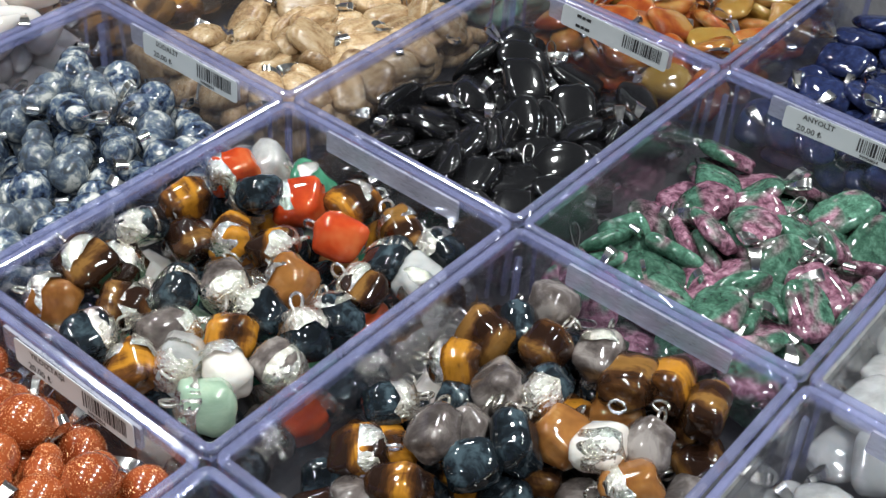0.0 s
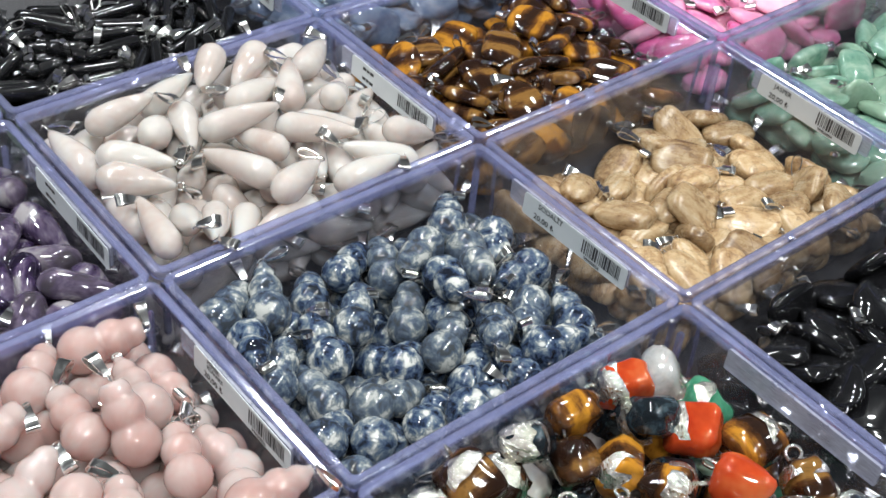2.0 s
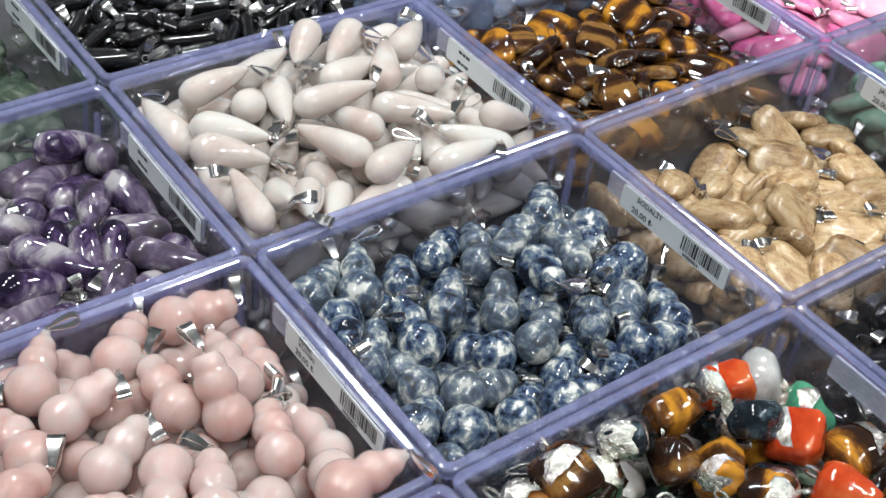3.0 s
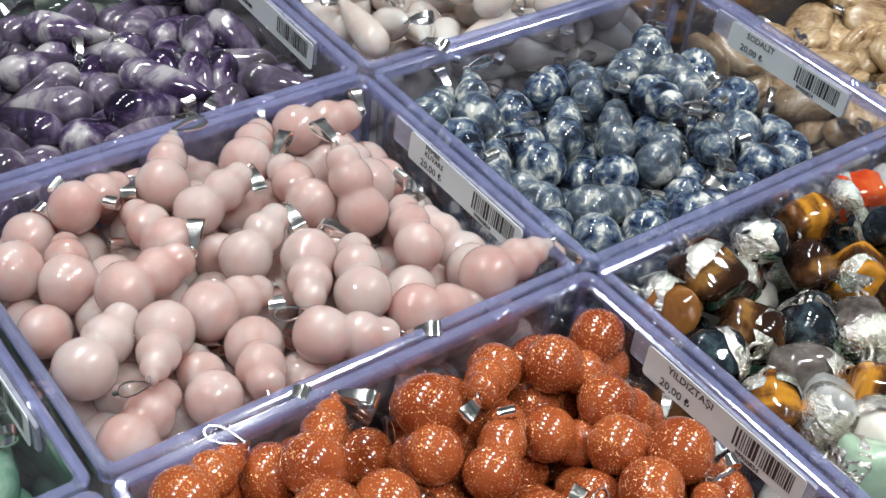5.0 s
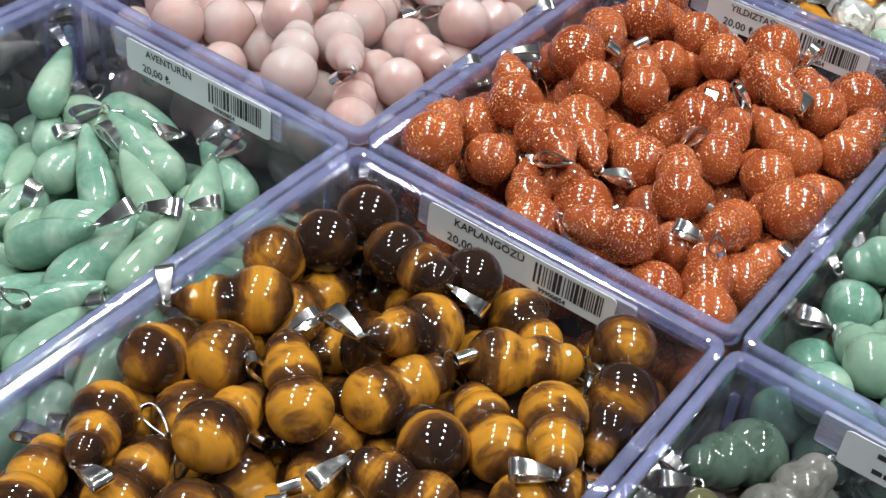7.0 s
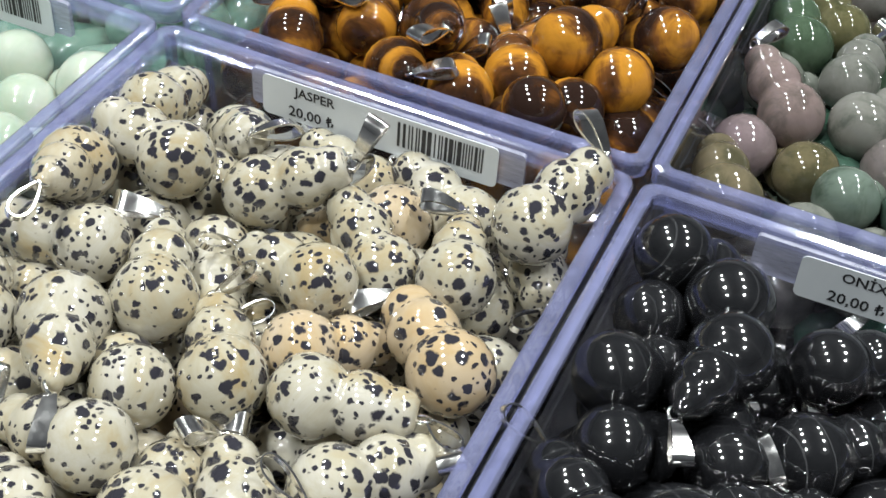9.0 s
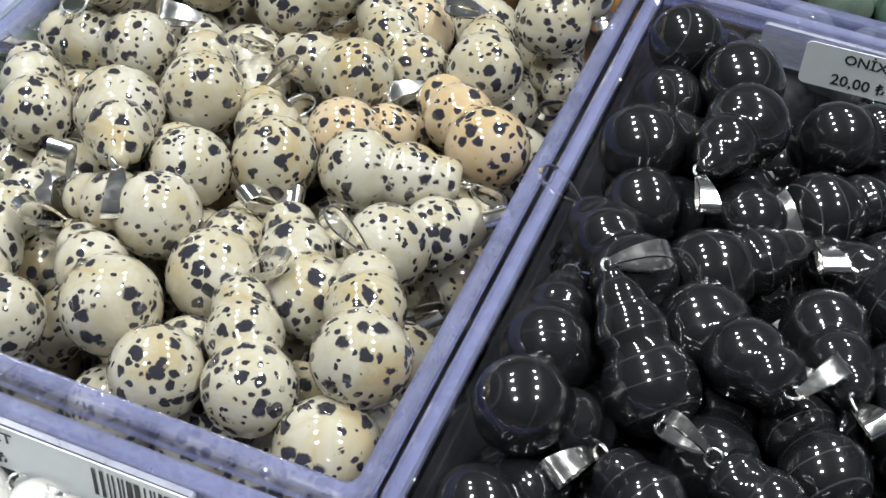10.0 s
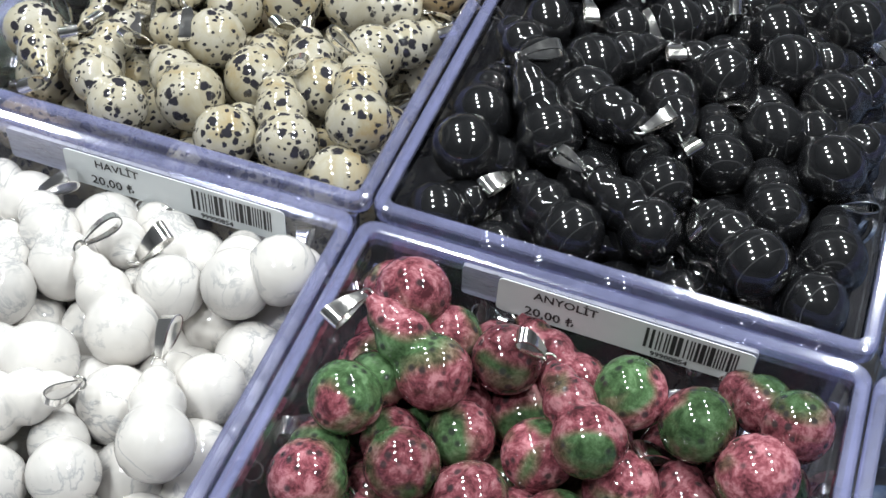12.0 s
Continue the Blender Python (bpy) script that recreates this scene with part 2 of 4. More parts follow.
def anyolite_material(name, pink, green, balance, sway, specks=0.55):
    m, nt, b = material(name, 0.1, IOR=1.6)
    v, r = stone_space(nt)
    big = fbm(nt, v, 45, 2, 0.5, 0.8)
    fine = fbm(nt, v, 300, 6, 0.72, 0.3)
    rosy = ramp(nt, fine, [(0.38, tuple(c * 0.30 for c in pink)), (0.50, pink), (0.62, tuple(min(1, c * 1.5 + 0.10) for c in pink))])
    leafy = ramp(nt, fine, [(0.36, tuple(c * 0.42 for c in green)), (0.51, green), (0.65, tuple(min(1, c * 1.6 + 0.03) for c in green))])
    lean = node(nt, "ShaderNodeMapRange", {0: r, 3: -sway, 4: sway}).outputs[0]
    s = node(nt, "ShaderNodeMath", {0: big, 1: lean}, operation="ADD").outputs[0]
    f = node(nt, "ShaderNodeMapRange", {0: s, 1: balance - 0.045, 2: balance + 0.055}).outputs[0]
    col = mix(nt, f, rosy, leafy)
    tone = node(nt, "ShaderNodeMath", {0: node(nt, "ShaderNodeMath", {0: r, 1: 7.31}, operation="MULTIPLY").outputs[0]}, operation="FRACT").outputs[0]
    tone = node(nt, "ShaderNodeMapRange", {0: tone, 3: 0.55, 4: 1.15}).outputs[0]
    col = node(nt, "ShaderNodeVectorMath", {0: col, "Scale": tone}, operation="SCALE").outputs[0]
    vo = node(nt, "ShaderNodeTexVoronoi", {"Vector": v, "Scale": 420.0, "Randomness": 1.0})
    pick = node(nt, "ShaderNodeSeparateColor", {0: vo.outputs["Color"]}).outputs[0]
    near = node(nt, "ShaderNodeMapRange", {0: vo.outputs["Distance"], 1: 0.2, 2: 0.42, 3: 0.85, 4: 0.0}).outputs[0]
    sp = node(nt, "ShaderNodeMath", {0: node(nt, "ShaderNodeMath", {0: pick, 1: specks}, operation="GREATER_THAN").outputs[0], 1: near},
              operation="MULTIPLY").outputs[0]
    nt.links.new(mix(nt, sp, col, (0.025, 0.025, 0.027)), b.inputs["Base Color"])
    polish(nt, b, v)
    return m


def picture_jasper_material():
    """Tan stone with fine sandy streaks along it and a few dark veins."""
    m, nt, b = material("picture_jasper", 0.16, IOR=1.54)
    v, r = stone_space(nt)
    along = node(nt, "ShaderNodeMapping", {"Vector": v, "Scale": (1.0, 1.0, 0.28)}).outputs[0]
    streak = fbm(nt, along, 330, 5, 0.68, 0.5)
    cloud = fbm(nt, v, 85, 4, 0.6, 0.6)
    f = mix(nt, 0.45, streak, cloud)
    col = ramp(nt, f, [(0.36, (0.17, 0.095, 0.048)), (0.44, (0.33, 0.205, 0.105)), (0.50, (0.42, 0.285, 0.155)), (0.57, (0.49, 0.36, 0.215)), (0.65, (0.56, 0.46, 0.33))])
    vein = node(nt, "ShaderNodeMath", {0: fbm(nt, v, 60, 4, 0.6, 0.8), 1: 0.5}, operation="SUBTRACT").outputs[0]
    vein = node(nt, "ShaderNodeMapRange", {0: node(nt, "ShaderNodeMath", {0: vein}, operation="ABSOLUTE").outputs[0], 1: 0.0, 2: 0.014, 3: 0.6, 4: 0.0}).outputs[0]
    col = mix(nt, vein, col, (0.15, 0.085, 0.045))
    tone = node(nt, "ShaderNodeMapRange", {0: r, 3: 0.72, 4: 1.2}).outputs[0]
    col = node(nt, "ShaderNodeVectorMath", {0: col, "Scale": tone}, operation="SCALE").outputs[0]
    nt.links.new(col, b.inputs["Base Color"])
    polish(nt, b, v, 0.22, 0.40, 0.08)
    return m


def moss_agate_material():
    m, nt, b = material("moss_agate", 0.09, IOR=1.55)
    v, r = stone_space(nt)
    own = ramp(nt, r, [(0.0, (0.07, 0.125, 0.10)), (0.2, (0.155, 0.18, 0.155)), (0.4, (0.19, 0.145, 0.155)), (0.55, (0.22, 0.165, 0.155)),
                       (0.7, (0.12, 0.105, 0.05)), (0.85, (0.035, 0.09, 0.065)), (1.0, (0.21, 0.205, 0.19))])
    cloud = ramp(nt, fbm(nt, v, 110, 5, 0.65, 0.5), [(0.36, (0.45, 0.50, 0.45)), (0.5, (0.85, 0.86, 0.82)), (0.64, (1.0, 1.0, 0.98))])
    nt.links.new(mix(nt, 1.0, own, cloud, "MULTIPLY"), b.inputs["Base Color"])
    b.inputs["Subsurface Weight"].default_value = 0.2
    b.inputs["Subsurface Radius"].default_value = (0.003, 0.003, 0.003)
    b.inputs["Subsurface Scale"].default_value = 1.0
    polish(nt, b, v)
    return m


GOLDSTONE = goldstone_material()
TIGER = tiger_material("tiger_eye", (0.020, 0.010, 0.007), (0.13, 0.050, 0.013), (0.46, 0.20, 0.022))
TIGER_BROWN = tiger_material("brown_tiger_eye", (0.018, 0.008, 0.005), (0.07, 0.03, 0.012), (0.22, 0.11, 0.03), 26.0)
DALMATIAN = dalmatian_material()
ONYX = onyx_material("black_onyx", True)
ONYX_PLAIN = onyx_material("plain_black_onyx", False)
HOWLITE = howlite_material()
ANYOLITE = anyolite_material("ruby_zoisite", (0.25, 0.072, 0.092), (0.065, 0.125, 0.055), 0.55, 0.07, 0.42)
ANYOLITE_GREEN = anyolite_material("green_ruby_zoisite", (0.22, 0.095, 0.14), (0.06, 0.145, 0.10), 0.44, 0.10, 0.9)
JASPER = picture_jasper_material()
AGATE = moss_agate_material()


def silver_material():
    m, nt, b = material("silver_metal", 0.14, (0.90, 0.89, 0.87), 1.0)
    c = node(nt, "ShaderNodeTexCoord").outputs["Object"]
    f = fbm(nt, c, 500, 4)
    r = node(nt, "ShaderNodeMapRange", {0: f, 1: 0.3, 2: 0.7, 3: 0.07, 4: 0.24})
    nt.links.new(r.outputs[0], b.inputs["Roughness"])
    return m


def foil_material():
    m, nt, b = material("silver_foil", 0.17, (0.90, 0.87, 0.80), 1.0)
    c, r = stone_space(nt)
    f = fbm(nt, c, 560, 4, 0.6, 0.6)
    bp = node(nt, "ShaderNodeBump", {"Strength": 1.0, "Distance": 0.0014, "Height": f})
    nt.links.new(bp.outputs[0], b.inputs["Normal"])
    return m


def plastic_material(name, tint, body, gloss_rough, gloss, body_share):
    """Clear moulded plastic: tinted see-through, a little milky body and a Fresnel gloss."""
    m = bpy.data.materials.new(name)
    m.use_nodes = True
    nt = m.node_tree
    nt.nodes.clear()
    c = node(nt, "ShaderNodeTexCoord").outputs["Object"]
    n1 = fbm(nt, c, 35, 4)
    scratch = fbm(nt, node(nt, "ShaderNodeMapping", {"Vector": c, "Scale": (1, 1, 6)}).outputs[0], 220, 4, 0.7)
    clear = node(nt, "ShaderNodeBsdfTransparent", {"Color": (*tint, 1)})
    milk = node(nt, "ShaderNodeBsdfDiffuse", {"Color": (*body, 1)})
    share = node(nt, "ShaderNodeMapRange", {0: mix(nt, 0.5, n1, scratch), 1: 0.3, 2: 0.7, 3: body_share * 0.6, 4: body_share * 1.5}).outputs[0]
    a = node(nt, "ShaderNodeMixShader", {0: share, 1: clear.outputs[0], 2: milk.outputs[0]})
    bp = node(nt, "ShaderNodeBump", {"Strength": 0.12, "Distance": 0.0008, "Height": n1})
    shine = node(nt, "ShaderNodeBsdfGlossy", {"Roughness": gloss_rough, "Normal": bp.outputs[0]})
    fr = node(nt, "ShaderNodeLayerWeight", {"Blend": 0.5})
    edge = node(nt, "ShaderNodeMath", {0: fr.outputs["Facing"], 1: 4.0}, operation="POWER").outputs[0]
    fg = node(nt, "ShaderNodeMath", {0: edge, 1: 0.8 * gloss, 2: 0.04 * gloss}, operation="MULTIPLY_ADD").outputs[0]
    top = node(nt, "ShaderNodeMixShader", {0: fg, 1: a.outputs[0], 2: shine.outputs[0]})
    nt.links.new(top.outputs[0], node(nt, "ShaderNodeOutputMaterial").inputs[0])
    return m


def mottled(name, a, b_, scale, rough, bump=0.2, dist=0.002):
    m, nt, b = material(name, rough)
    c = node(nt, "ShaderNodeTexCoord").outputs["Object"]
    f = fbm(nt, c, scale, 5)
    nt.links.new(ramp(nt, f, [(0.3, a), (0.7, b_)]), b.inputs["Base Color"])
    bp = node(nt, "ShaderNodeBump", {"Strength": bump, "Distance": dist, "Height": f})
    nt.links.new(bp.outputs[0], b.inputs["Normal"])
    return m


SILVER = silver_material()
FOIL = foil_material()
WALL_PLASTIC = plastic_material("clear_plastic", (0.955, 0.957, 0.97), (0.62, 0.61, 0.70), 0.05, 0.9, 0.016)
RIM_PLASTIC = plastic_material("violet_plastic_rim", (0.83, 0.85, 0.98), (0.50, 0.53, 0.90), 0.09, 3.4, 0.22)
HOLDER_PLASTIC = plastic_material("frosted_plastic", (0.82, 0.83, 0.92), (0.62, 0.63, 0.74), 0.25, 1.0, 0.35)
PAPER = mottled("label_paper", (0.60, 0.64, 0.67), (0.66, 0.69, 0.715), 90, 0.5, 0.05)
INK = mottled("black_ink", (0.015, 0.015, 0.018), (0.03, 0.03, 0.035), 200, 0.5, 0.0)
LAMINATE = mottled("counter_laminate", (0.06, 0.058, 0.06), (0.09, 0.087, 0.09), 30, 0.4, 0.05)
PLASTER = mottled("painted_plaster", (0.40, 0.41, 0.43), (0.47, 0.48, 0.50), 6, 0.8)
TILE = mottled("hall_floor", (0.36, 0.36, 0.37), (0.44, 0.44, 0.44), 5, 0.5)
LAMP_BODY = mottled("lamp_enamel", (0.70, 0.70, 0.70), (0.76, 0.76, 0.76), 40, 0.4, 0.02)
GLOW, _nt, _b = material("lamp_diffuser", 0.4, (0.9, 0.9, 0.9))
_b.inputs["Emission Color"].default_value = (1.0, 0.97, 0.93, 1)
_b.inputs["Emission Strength"].default_value = 4.0


# ---- mesh helpers ----
def mesh_from(name, verts, faces, smooth=True):
    me = bpy.data.meshes.new(name)
    me.from_pydata(verts, [], faces)
    me.polygons.foreach_set("use_smooth", [smooth] * len(me.polygons))
    me.update()
    return me


def part(name, data, mat_, parent=None, label=""):
    if isinstance(data, bmesh.types.BMesh):
        me = bpy.data.meshes.new(name)
        data.to_mesh(me)
        data.free()
        data = me
    if mat_ and not data.materials:
        data.materials.append(mat_)
    ob = new(name, data)
    ob.parent = parent
    if label:
        tagged(ob, label)
    return ob


def lathe(profile, seg=18, bend=0.0, wobble=0.0, seed=0):
    """Verts and faces of a closed solid of revolution round z from (r, z) pairs, slightly irregular."""
    verts, faces = [], []
    for r, z in profile:
        for k in range(seg):
            a = 2 * math.pi * k / seg
            x, y = r * math.cos(a), r * math.sin(a)
            s = 1 + wobble * noise.noise(Vector((x * 130 + seed * 7.3, y * 130, z * 130)))
            verts.append((x * s + bend * z * z, y * s, z))
    n = len(profile)
    for i in range(n - 1):
        for k in range(seg):
            a, b = i * seg + k, i * seg + (k + 1) % seg
            faces.append((a, b, b + seg, a + seg))
    faces.append(tuple(range(seg - 1, -1, -1)))
    faces.append(tuple(range((n - 1) * seg, n * seg)))
    return verts, faces


def gourd_profile(r1, r2, c2, r3, c3, tip, steps=26):
    """Radius along z of a turned gourd: a ball, a smaller bulge, a bead and a thin neck."""
    out = []
    for k in range(steps + 1):
        u = k / steps
        z = -r1 * 0.99 + (tip + r1 * 0.99) * (u if u > 0.12 else u * u / 0.12)
        def ball(r, c):
            return math.sqrt(max(0.0, r * r - (z - c) ** 2))
        p = 14.0
        neck = 0.0 if z < 0 else 0.0042 + (0.0015 - 0.0042) * z / tip
        r = (ball(r1, 0) ** p + ball(r2, c2) ** p + ball(r3, c3) ** p + neck ** p) ** (1 / p)
        out.append((max(r, 0.0004), z))
    return out


def drop_profile(r, low, tip, steps=20):
    out = []
    for k in range(steps + 1):
        u = k / steps
        z = -low * 0.995 + (tip + low) * (u if u > 0.15 else u * u / 0.15)
        if z < 0:
            rr = r * math.sqrt(max(0, 1 - (z / low) ** 2))
        else:
            rr = 0.0011 + (r - 0.0011) * math.cos(math.pi / 2 * min(1, z / tip)) ** 0.85
        out.append((max(rr, 0.0004), z))
    return out


def rod_profile(r, half, steps=14):
    return [(max(0.0005, r * (1 - abs(2 * k / steps - 1) ** 9) ** 0.5), half * (2 * k / steps - 1)) for k in range(steps + 1)]


def pebble(hx, hy, hz, e1, e2, seed, rough=0.10, seg=18, rings=11):
    """A tumbled stone: a squarish ellipsoid with uneven sides; z is its long way."""
    verts, faces = [], []
    def pw(v, e):
        return math.copysign(abs(v) ** e, v)
    for i in range(rings + 1):
        th = -math.pi / 2 + math.pi * (i + 0.02) / (rings + 0.04)
        for k in range(seg):
            ph = 2 * math.pi * k / seg
            d = Vector((pw(math.cos(th), e1) * pw(math.cos(ph), e2), pw(math.cos(th), e1) * pw(math.sin(ph), e2), pw(math.sin(th), e1)))
            s = 1 + rough * noise.noise(d * 1.3 + Vector((seed * 3.7, 0, 0)))
            verts.append((d.x * hx * s, d.y * hy * s, d.z * hz * s))
    for i in range(rings):
        for k in range(seg):
            a, b = i * seg + k, i * seg + (k + 1) % seg
            faces.append((a, b, b + seg, a + seg))
    faces.append(tuple(range(seg - 1, -1, -1)))
    faces.append(tuple(range(rings * seg, (rings + 1) * seg)))
    return verts, faces


def ring_mesh(name, big, small, seg=12, sides=6):
    verts, faces = [], []
    for i in range(seg):
        a = 2 * math.pi * i / seg
        for k in range(sides):
            b = 2 * math.pi * k / sides
            q = big + small * math.cos(b)
            verts.append((q * math.cos(a), small * math.sin(b), big + q * math.sin(a)))
    for i in range(seg):
        for k in range(sides):
            a, b = i * sides + k, i * sides + (k + 1) % sides
            c, d = ((i + 1) % seg) * sides + k, ((i + 1) % seg) * sides + (k + 1) % sides
            faces.append((a, c, d, b))
    return mesh_from(name, verts, faces)


def bail_mesh(name, length, belly, w0, w1, thick=0.0004, seg=22):
    """A pendant bail: a tapered metal strip bent into a teardrop loop that rises along z."""
    rows = []
    for k in range(seg):
        a = 2 * math.pi * k / seg
        z = length / 2 * (1 - math.cos(a))
        x = belly * math.sin(a) * (0.35 + 0.65 * z / length)
        nx, nz = math.sin(a), -math.cos(a) * 0.5
        w = (w0 + (w1 - w0) * z / length) / 2
        rows.append([(x - nx * t, e * w, z - nz * t) for t, e in ((0, -1), (0, 1), (thick, 1), (thick, -1))])
    verts, faces = [], []
    for side in range(4):
        base = len(verts)
        for row in rows:
            verts += [row[side], row[(side + 1) % 4]]
        for k in range(seg):
            a, b = base + 2 * k, base + 2 * ((k + 1) % seg)
            faces.append((a, b, b + 1, a + 1))
    return mesh_from(name, verts, faces)


def cap_mesh(name, h, seed):
    """A crumpled foil cap over a stone's upper end, with a ragged edge."""
    seg, rows = 16, 6
    verts, faces = [], []
    for i in range(rows + 1):
        for k in range(seg):
            ph = 2 * math.pi * k / seg
            edge = 0.55 + 0.35 * noise.noise(Vector((math.cos(ph) * 1.6 + seed, math.sin(ph) * 1.6, seed * 2.0)))
            th = (i + 0.15) / rows * math.pi / 2 * (0.64 + edge * 0.5)
            def pw(v, e):
                return math.copysign(abs(v) ** e, v)
            d = Vector((pw(math.sin(th), 0.7) * pw(math.cos(ph), 0.7), pw(math.sin(th), 0.7) * pw(math.sin(ph), 0.7), pw(math.cos(th), 0.7)))
            s = 1.07 + 0.05 * noise.noise(d * 4 + Vector((seed * 5.1, 0, 0)))
            verts.append((d.x * h[0] * s, d.y * h[1] * s, d.z * h[2] * s))
    for i in range(rows):
        for k in range(seg):
            a, b = i * seg + k, i * seg + (k + 1) % seg
            faces.append((a, a + seg, b + seg, b))
    faces.append(tuple(range(seg)))
    return mesh_from(name, verts, faces)


def slab(x0, y0, z0, x1, y1, z1, bevel=0.0):
    bm = bmesh.new()
    bmesh.ops.create_cube(bm, size=1)
    bmesh.ops.scale(bm, vec=(x1 - x0, y1 - y0, z1 - z0), verts=bm.verts)
    bmesh.ops.translate(bm, vec=((x0 + x1) / 2, (y0 + y1) / 2, (z0 + z1) / 2), verts=bm.verts)
    if bevel:
        bmesh.ops.bevel(bm, geom=bm.edges[:], offset=bevel, segments=2, affect="EDGES")
    return bm


# ---- setting: hall, counter and lamps ----
DEPTH = 0.042
FLOOR_Z = -DEPTH - 0.86
tagged(part("floor", slab(-4, -4.5, FLOOR_Z - 0.1, 4.5, 4, FLOOR_Z), TILE), "grey tiled floor of the sales hall", "floor", kind="structure")
tagged(part("ceiling", slab(-4, -4.5, CEILING + 0.08, 4.5, 4, CEILING + 0.2), PLASTER), "plain painted hall ceiling", "ceiling", kind="structure")
for nm_, b_ in (("wall_west", (-4.1, -4.5, -4, 4)), ("wall_east", (4.5, -4.5, 4.6, 4)), ("wall_south", (-4, -4.6, 4.5, -4.5)), ("wall_north", (-4, 4, 4.5, 4.1))):
    tagged(part(nm_, slab(b_[0], b_[1], FLOOR_Z, b_[2], b_[3], CEILING + 0.08), PLASTER), "plain painted hall wall", "wall", kind="structure")


def counter():
    root = tagged(new("display_counter"), "dark grey laminate display counter under the plastic boxes", "counter")
    part("countertop", slab(-0.36, -0.75, -DEPTH - 0.04, 0.56, 0.56, -DEPTH - 0.0005, 0.003), LAMINATE, root)
    part("cabinet_body", slab(-0.33, -0.71, FLOOR_Z, 0.52, 0.52, -DEPTH - 0.04), LAMINATE, root)


counter()


def ceiling_lamp(x, y, power):
    root = tagged(new("ceiling_lamp"), "round white ceiling lamp, switched on", "lamp", "ceiling lamps")
    root.location = (x, y, CEILING)
    v, f = lathe([(0.106, 0.0), (0.124, 0.004), (0.124, 0.08), (0.05, 0.0802)], 28)
    part("lamp_housing", mesh_from("lamp_housing", v, f), LAMP_BODY, root)
    v, f = lathe([(0.02, -0.004), (0.094, -0.003), (0.104, 0.002), (0.02, 0.003)], 28)
    part("diffuser", mesh_from("diffuser", v, f), GLOW, root, "glowing round diffuser")
    li = bpy.data.lights.new("lamp_light", "AREA")
    li.shape, li.size, li.energy, li.color = "DISK", 0.20, power, (0.94, 0.985, 0.98)
    lo = new("lamp_light", li)
    lo.parent, lo.location = root, (0, 0, -0.012)


for along in (-0.85, -0.15, 0.55, 1.25):
    for across in (-0.75, 0.80):
        ceiling_lamp(0.15 - 0.45 * along + 0.9 * across, -0.15 + 0.9 * along + 0.45 * across, LAMP_POWER)

# ---- the boxes ----
PITCH = 0.105
ROW_Y = {-4: -0.553, -3: -0.415, -2: -0.2756, -1: -0.1378, 0: 0.0, 1: 0.137, 2: 0.2735, 3: 0.410}
BOX_W, BOX_L = 0.1045, 0.1363


def corner(i, j):
    """The middle of a box in the grid."""
    return PITCH * (i + 0.5), (ROW_Y[j] + ROW_Y[j + 1]) / 2


def loop(w, l, r, z, seg=5):
    pts = []
    for cx, cy, a0 in ((1, 1, 0), (-1, 1, 90), (-1, -1, 180), (1, -1, 270)):
        for k in range(seg + 1):
            a = radians(a0 + 90 * k / seg)
            pts.append((cx * (w / 2 - r) + r * math.cos(a), cy * (l / 2 - r) + r * math.sin(a), z))
    return pts


def shell(loops, cap_first=False, cap_last=False):
    n = len(loops[0])
    verts = [p for lp in loops for p in lp]
    faces = []
    for i in range(len(loops) - 1):
        for k in range(n):
            a, b = i * n + k, i * n + (k + 1) % n
            faces.append((a, b, b + n, a + n))
    if cap_first:
        faces.append(tuple(range(n - 1, -1, -1)))
    if cap_last:
        faces.append(tuple(range((len(loops) - 1) * n, len(loops) * n)))
    return verts, faces


def inset(d, z, r):
    return loop(BOX_W - 2 * d, BOX_L - 2 * d, r, z)


WALL_MESH = mesh_from("box_wall", *shell([
    inset(0.0028, -DEPTH, 0.0022), inset(0.0016, -0.0046, 0.0030),
    ], True), smooth=False)
INNER_MESH = mesh_from("box_lining", *shell([
    inset(0.0033, -0.0040, 0.0016), inset(0.0036, -0.0086, 0.0016), inset(0.0039, -0.0089, 0.0016), inset(0.0050, -DEPTH + 0.0025, 0.0016),
    inset(0.0065, -DEPTH + 0.0016, 0.0016)], False, True), smooth=False)
RIM_MESH = mesh_from("box_rim", *shell([
    inset(0.0014, -0.0046, 0.0030), inset(0.0004, -0.0042, 0.0036), inset(0.0001, -0.0038, 0.0038), inset(0.0001, -0.0009, 0.0038),
    inset(0.0004, -0.0003, 0.0036), inset(0.0010, 0.0, 0.0032), inset(0.0026, -0.0001, 0.0022), inset(0.0031, -0.0004, 0.0018),
    inset(0.0033, -0.0010, 0.0016), inset(0.0033, -0.0040, 0.0016)]), smooth=False)


def corner_edge_mesh():
    """Violet strip added where two walls meet, standing in for the streak clear plastic shows there; for the corner at
    +x +y.
    """
    def ring(d, z):
        cx, cy, r = BOX_W / 2 - d, BOX_L / 2 - d, 0.0019
        steps = [radians(18 * k) for k in range(6)]
        return [(cx, cy, z)] + [(cx - r * (1 - math.sin(a)), cy - r * (1 - math.cos(a)), z) for a in steps]
    return mesh_from("corner_edge", *shell([ring(0.0049, -DEPTH + 0.0030), ring(0.0040, -0.0092)], True, True), smooth=False)


CORNER_MESH = corner_edge_mesh()


def rounded_plate(w, h, r, d):
    """An upright plate in xz, its face towards -y."""
    pts = [(x, z) for x, z, _ in loop(w, h, r, 0, 3)]
    n = len(pts)
    verts = [(x, 0, z) for x, z in pts] + [(x, d, z) for x, z in pts]
    faces = [tuple(range(n)), tuple(range(2 * n - 1, n - 1, -1))]
    faces += [(k, k + n, (k + 1) % n + n, (k + 1) % n) for k in range(n)]
    return mesh_from("plate", verts, faces, False)


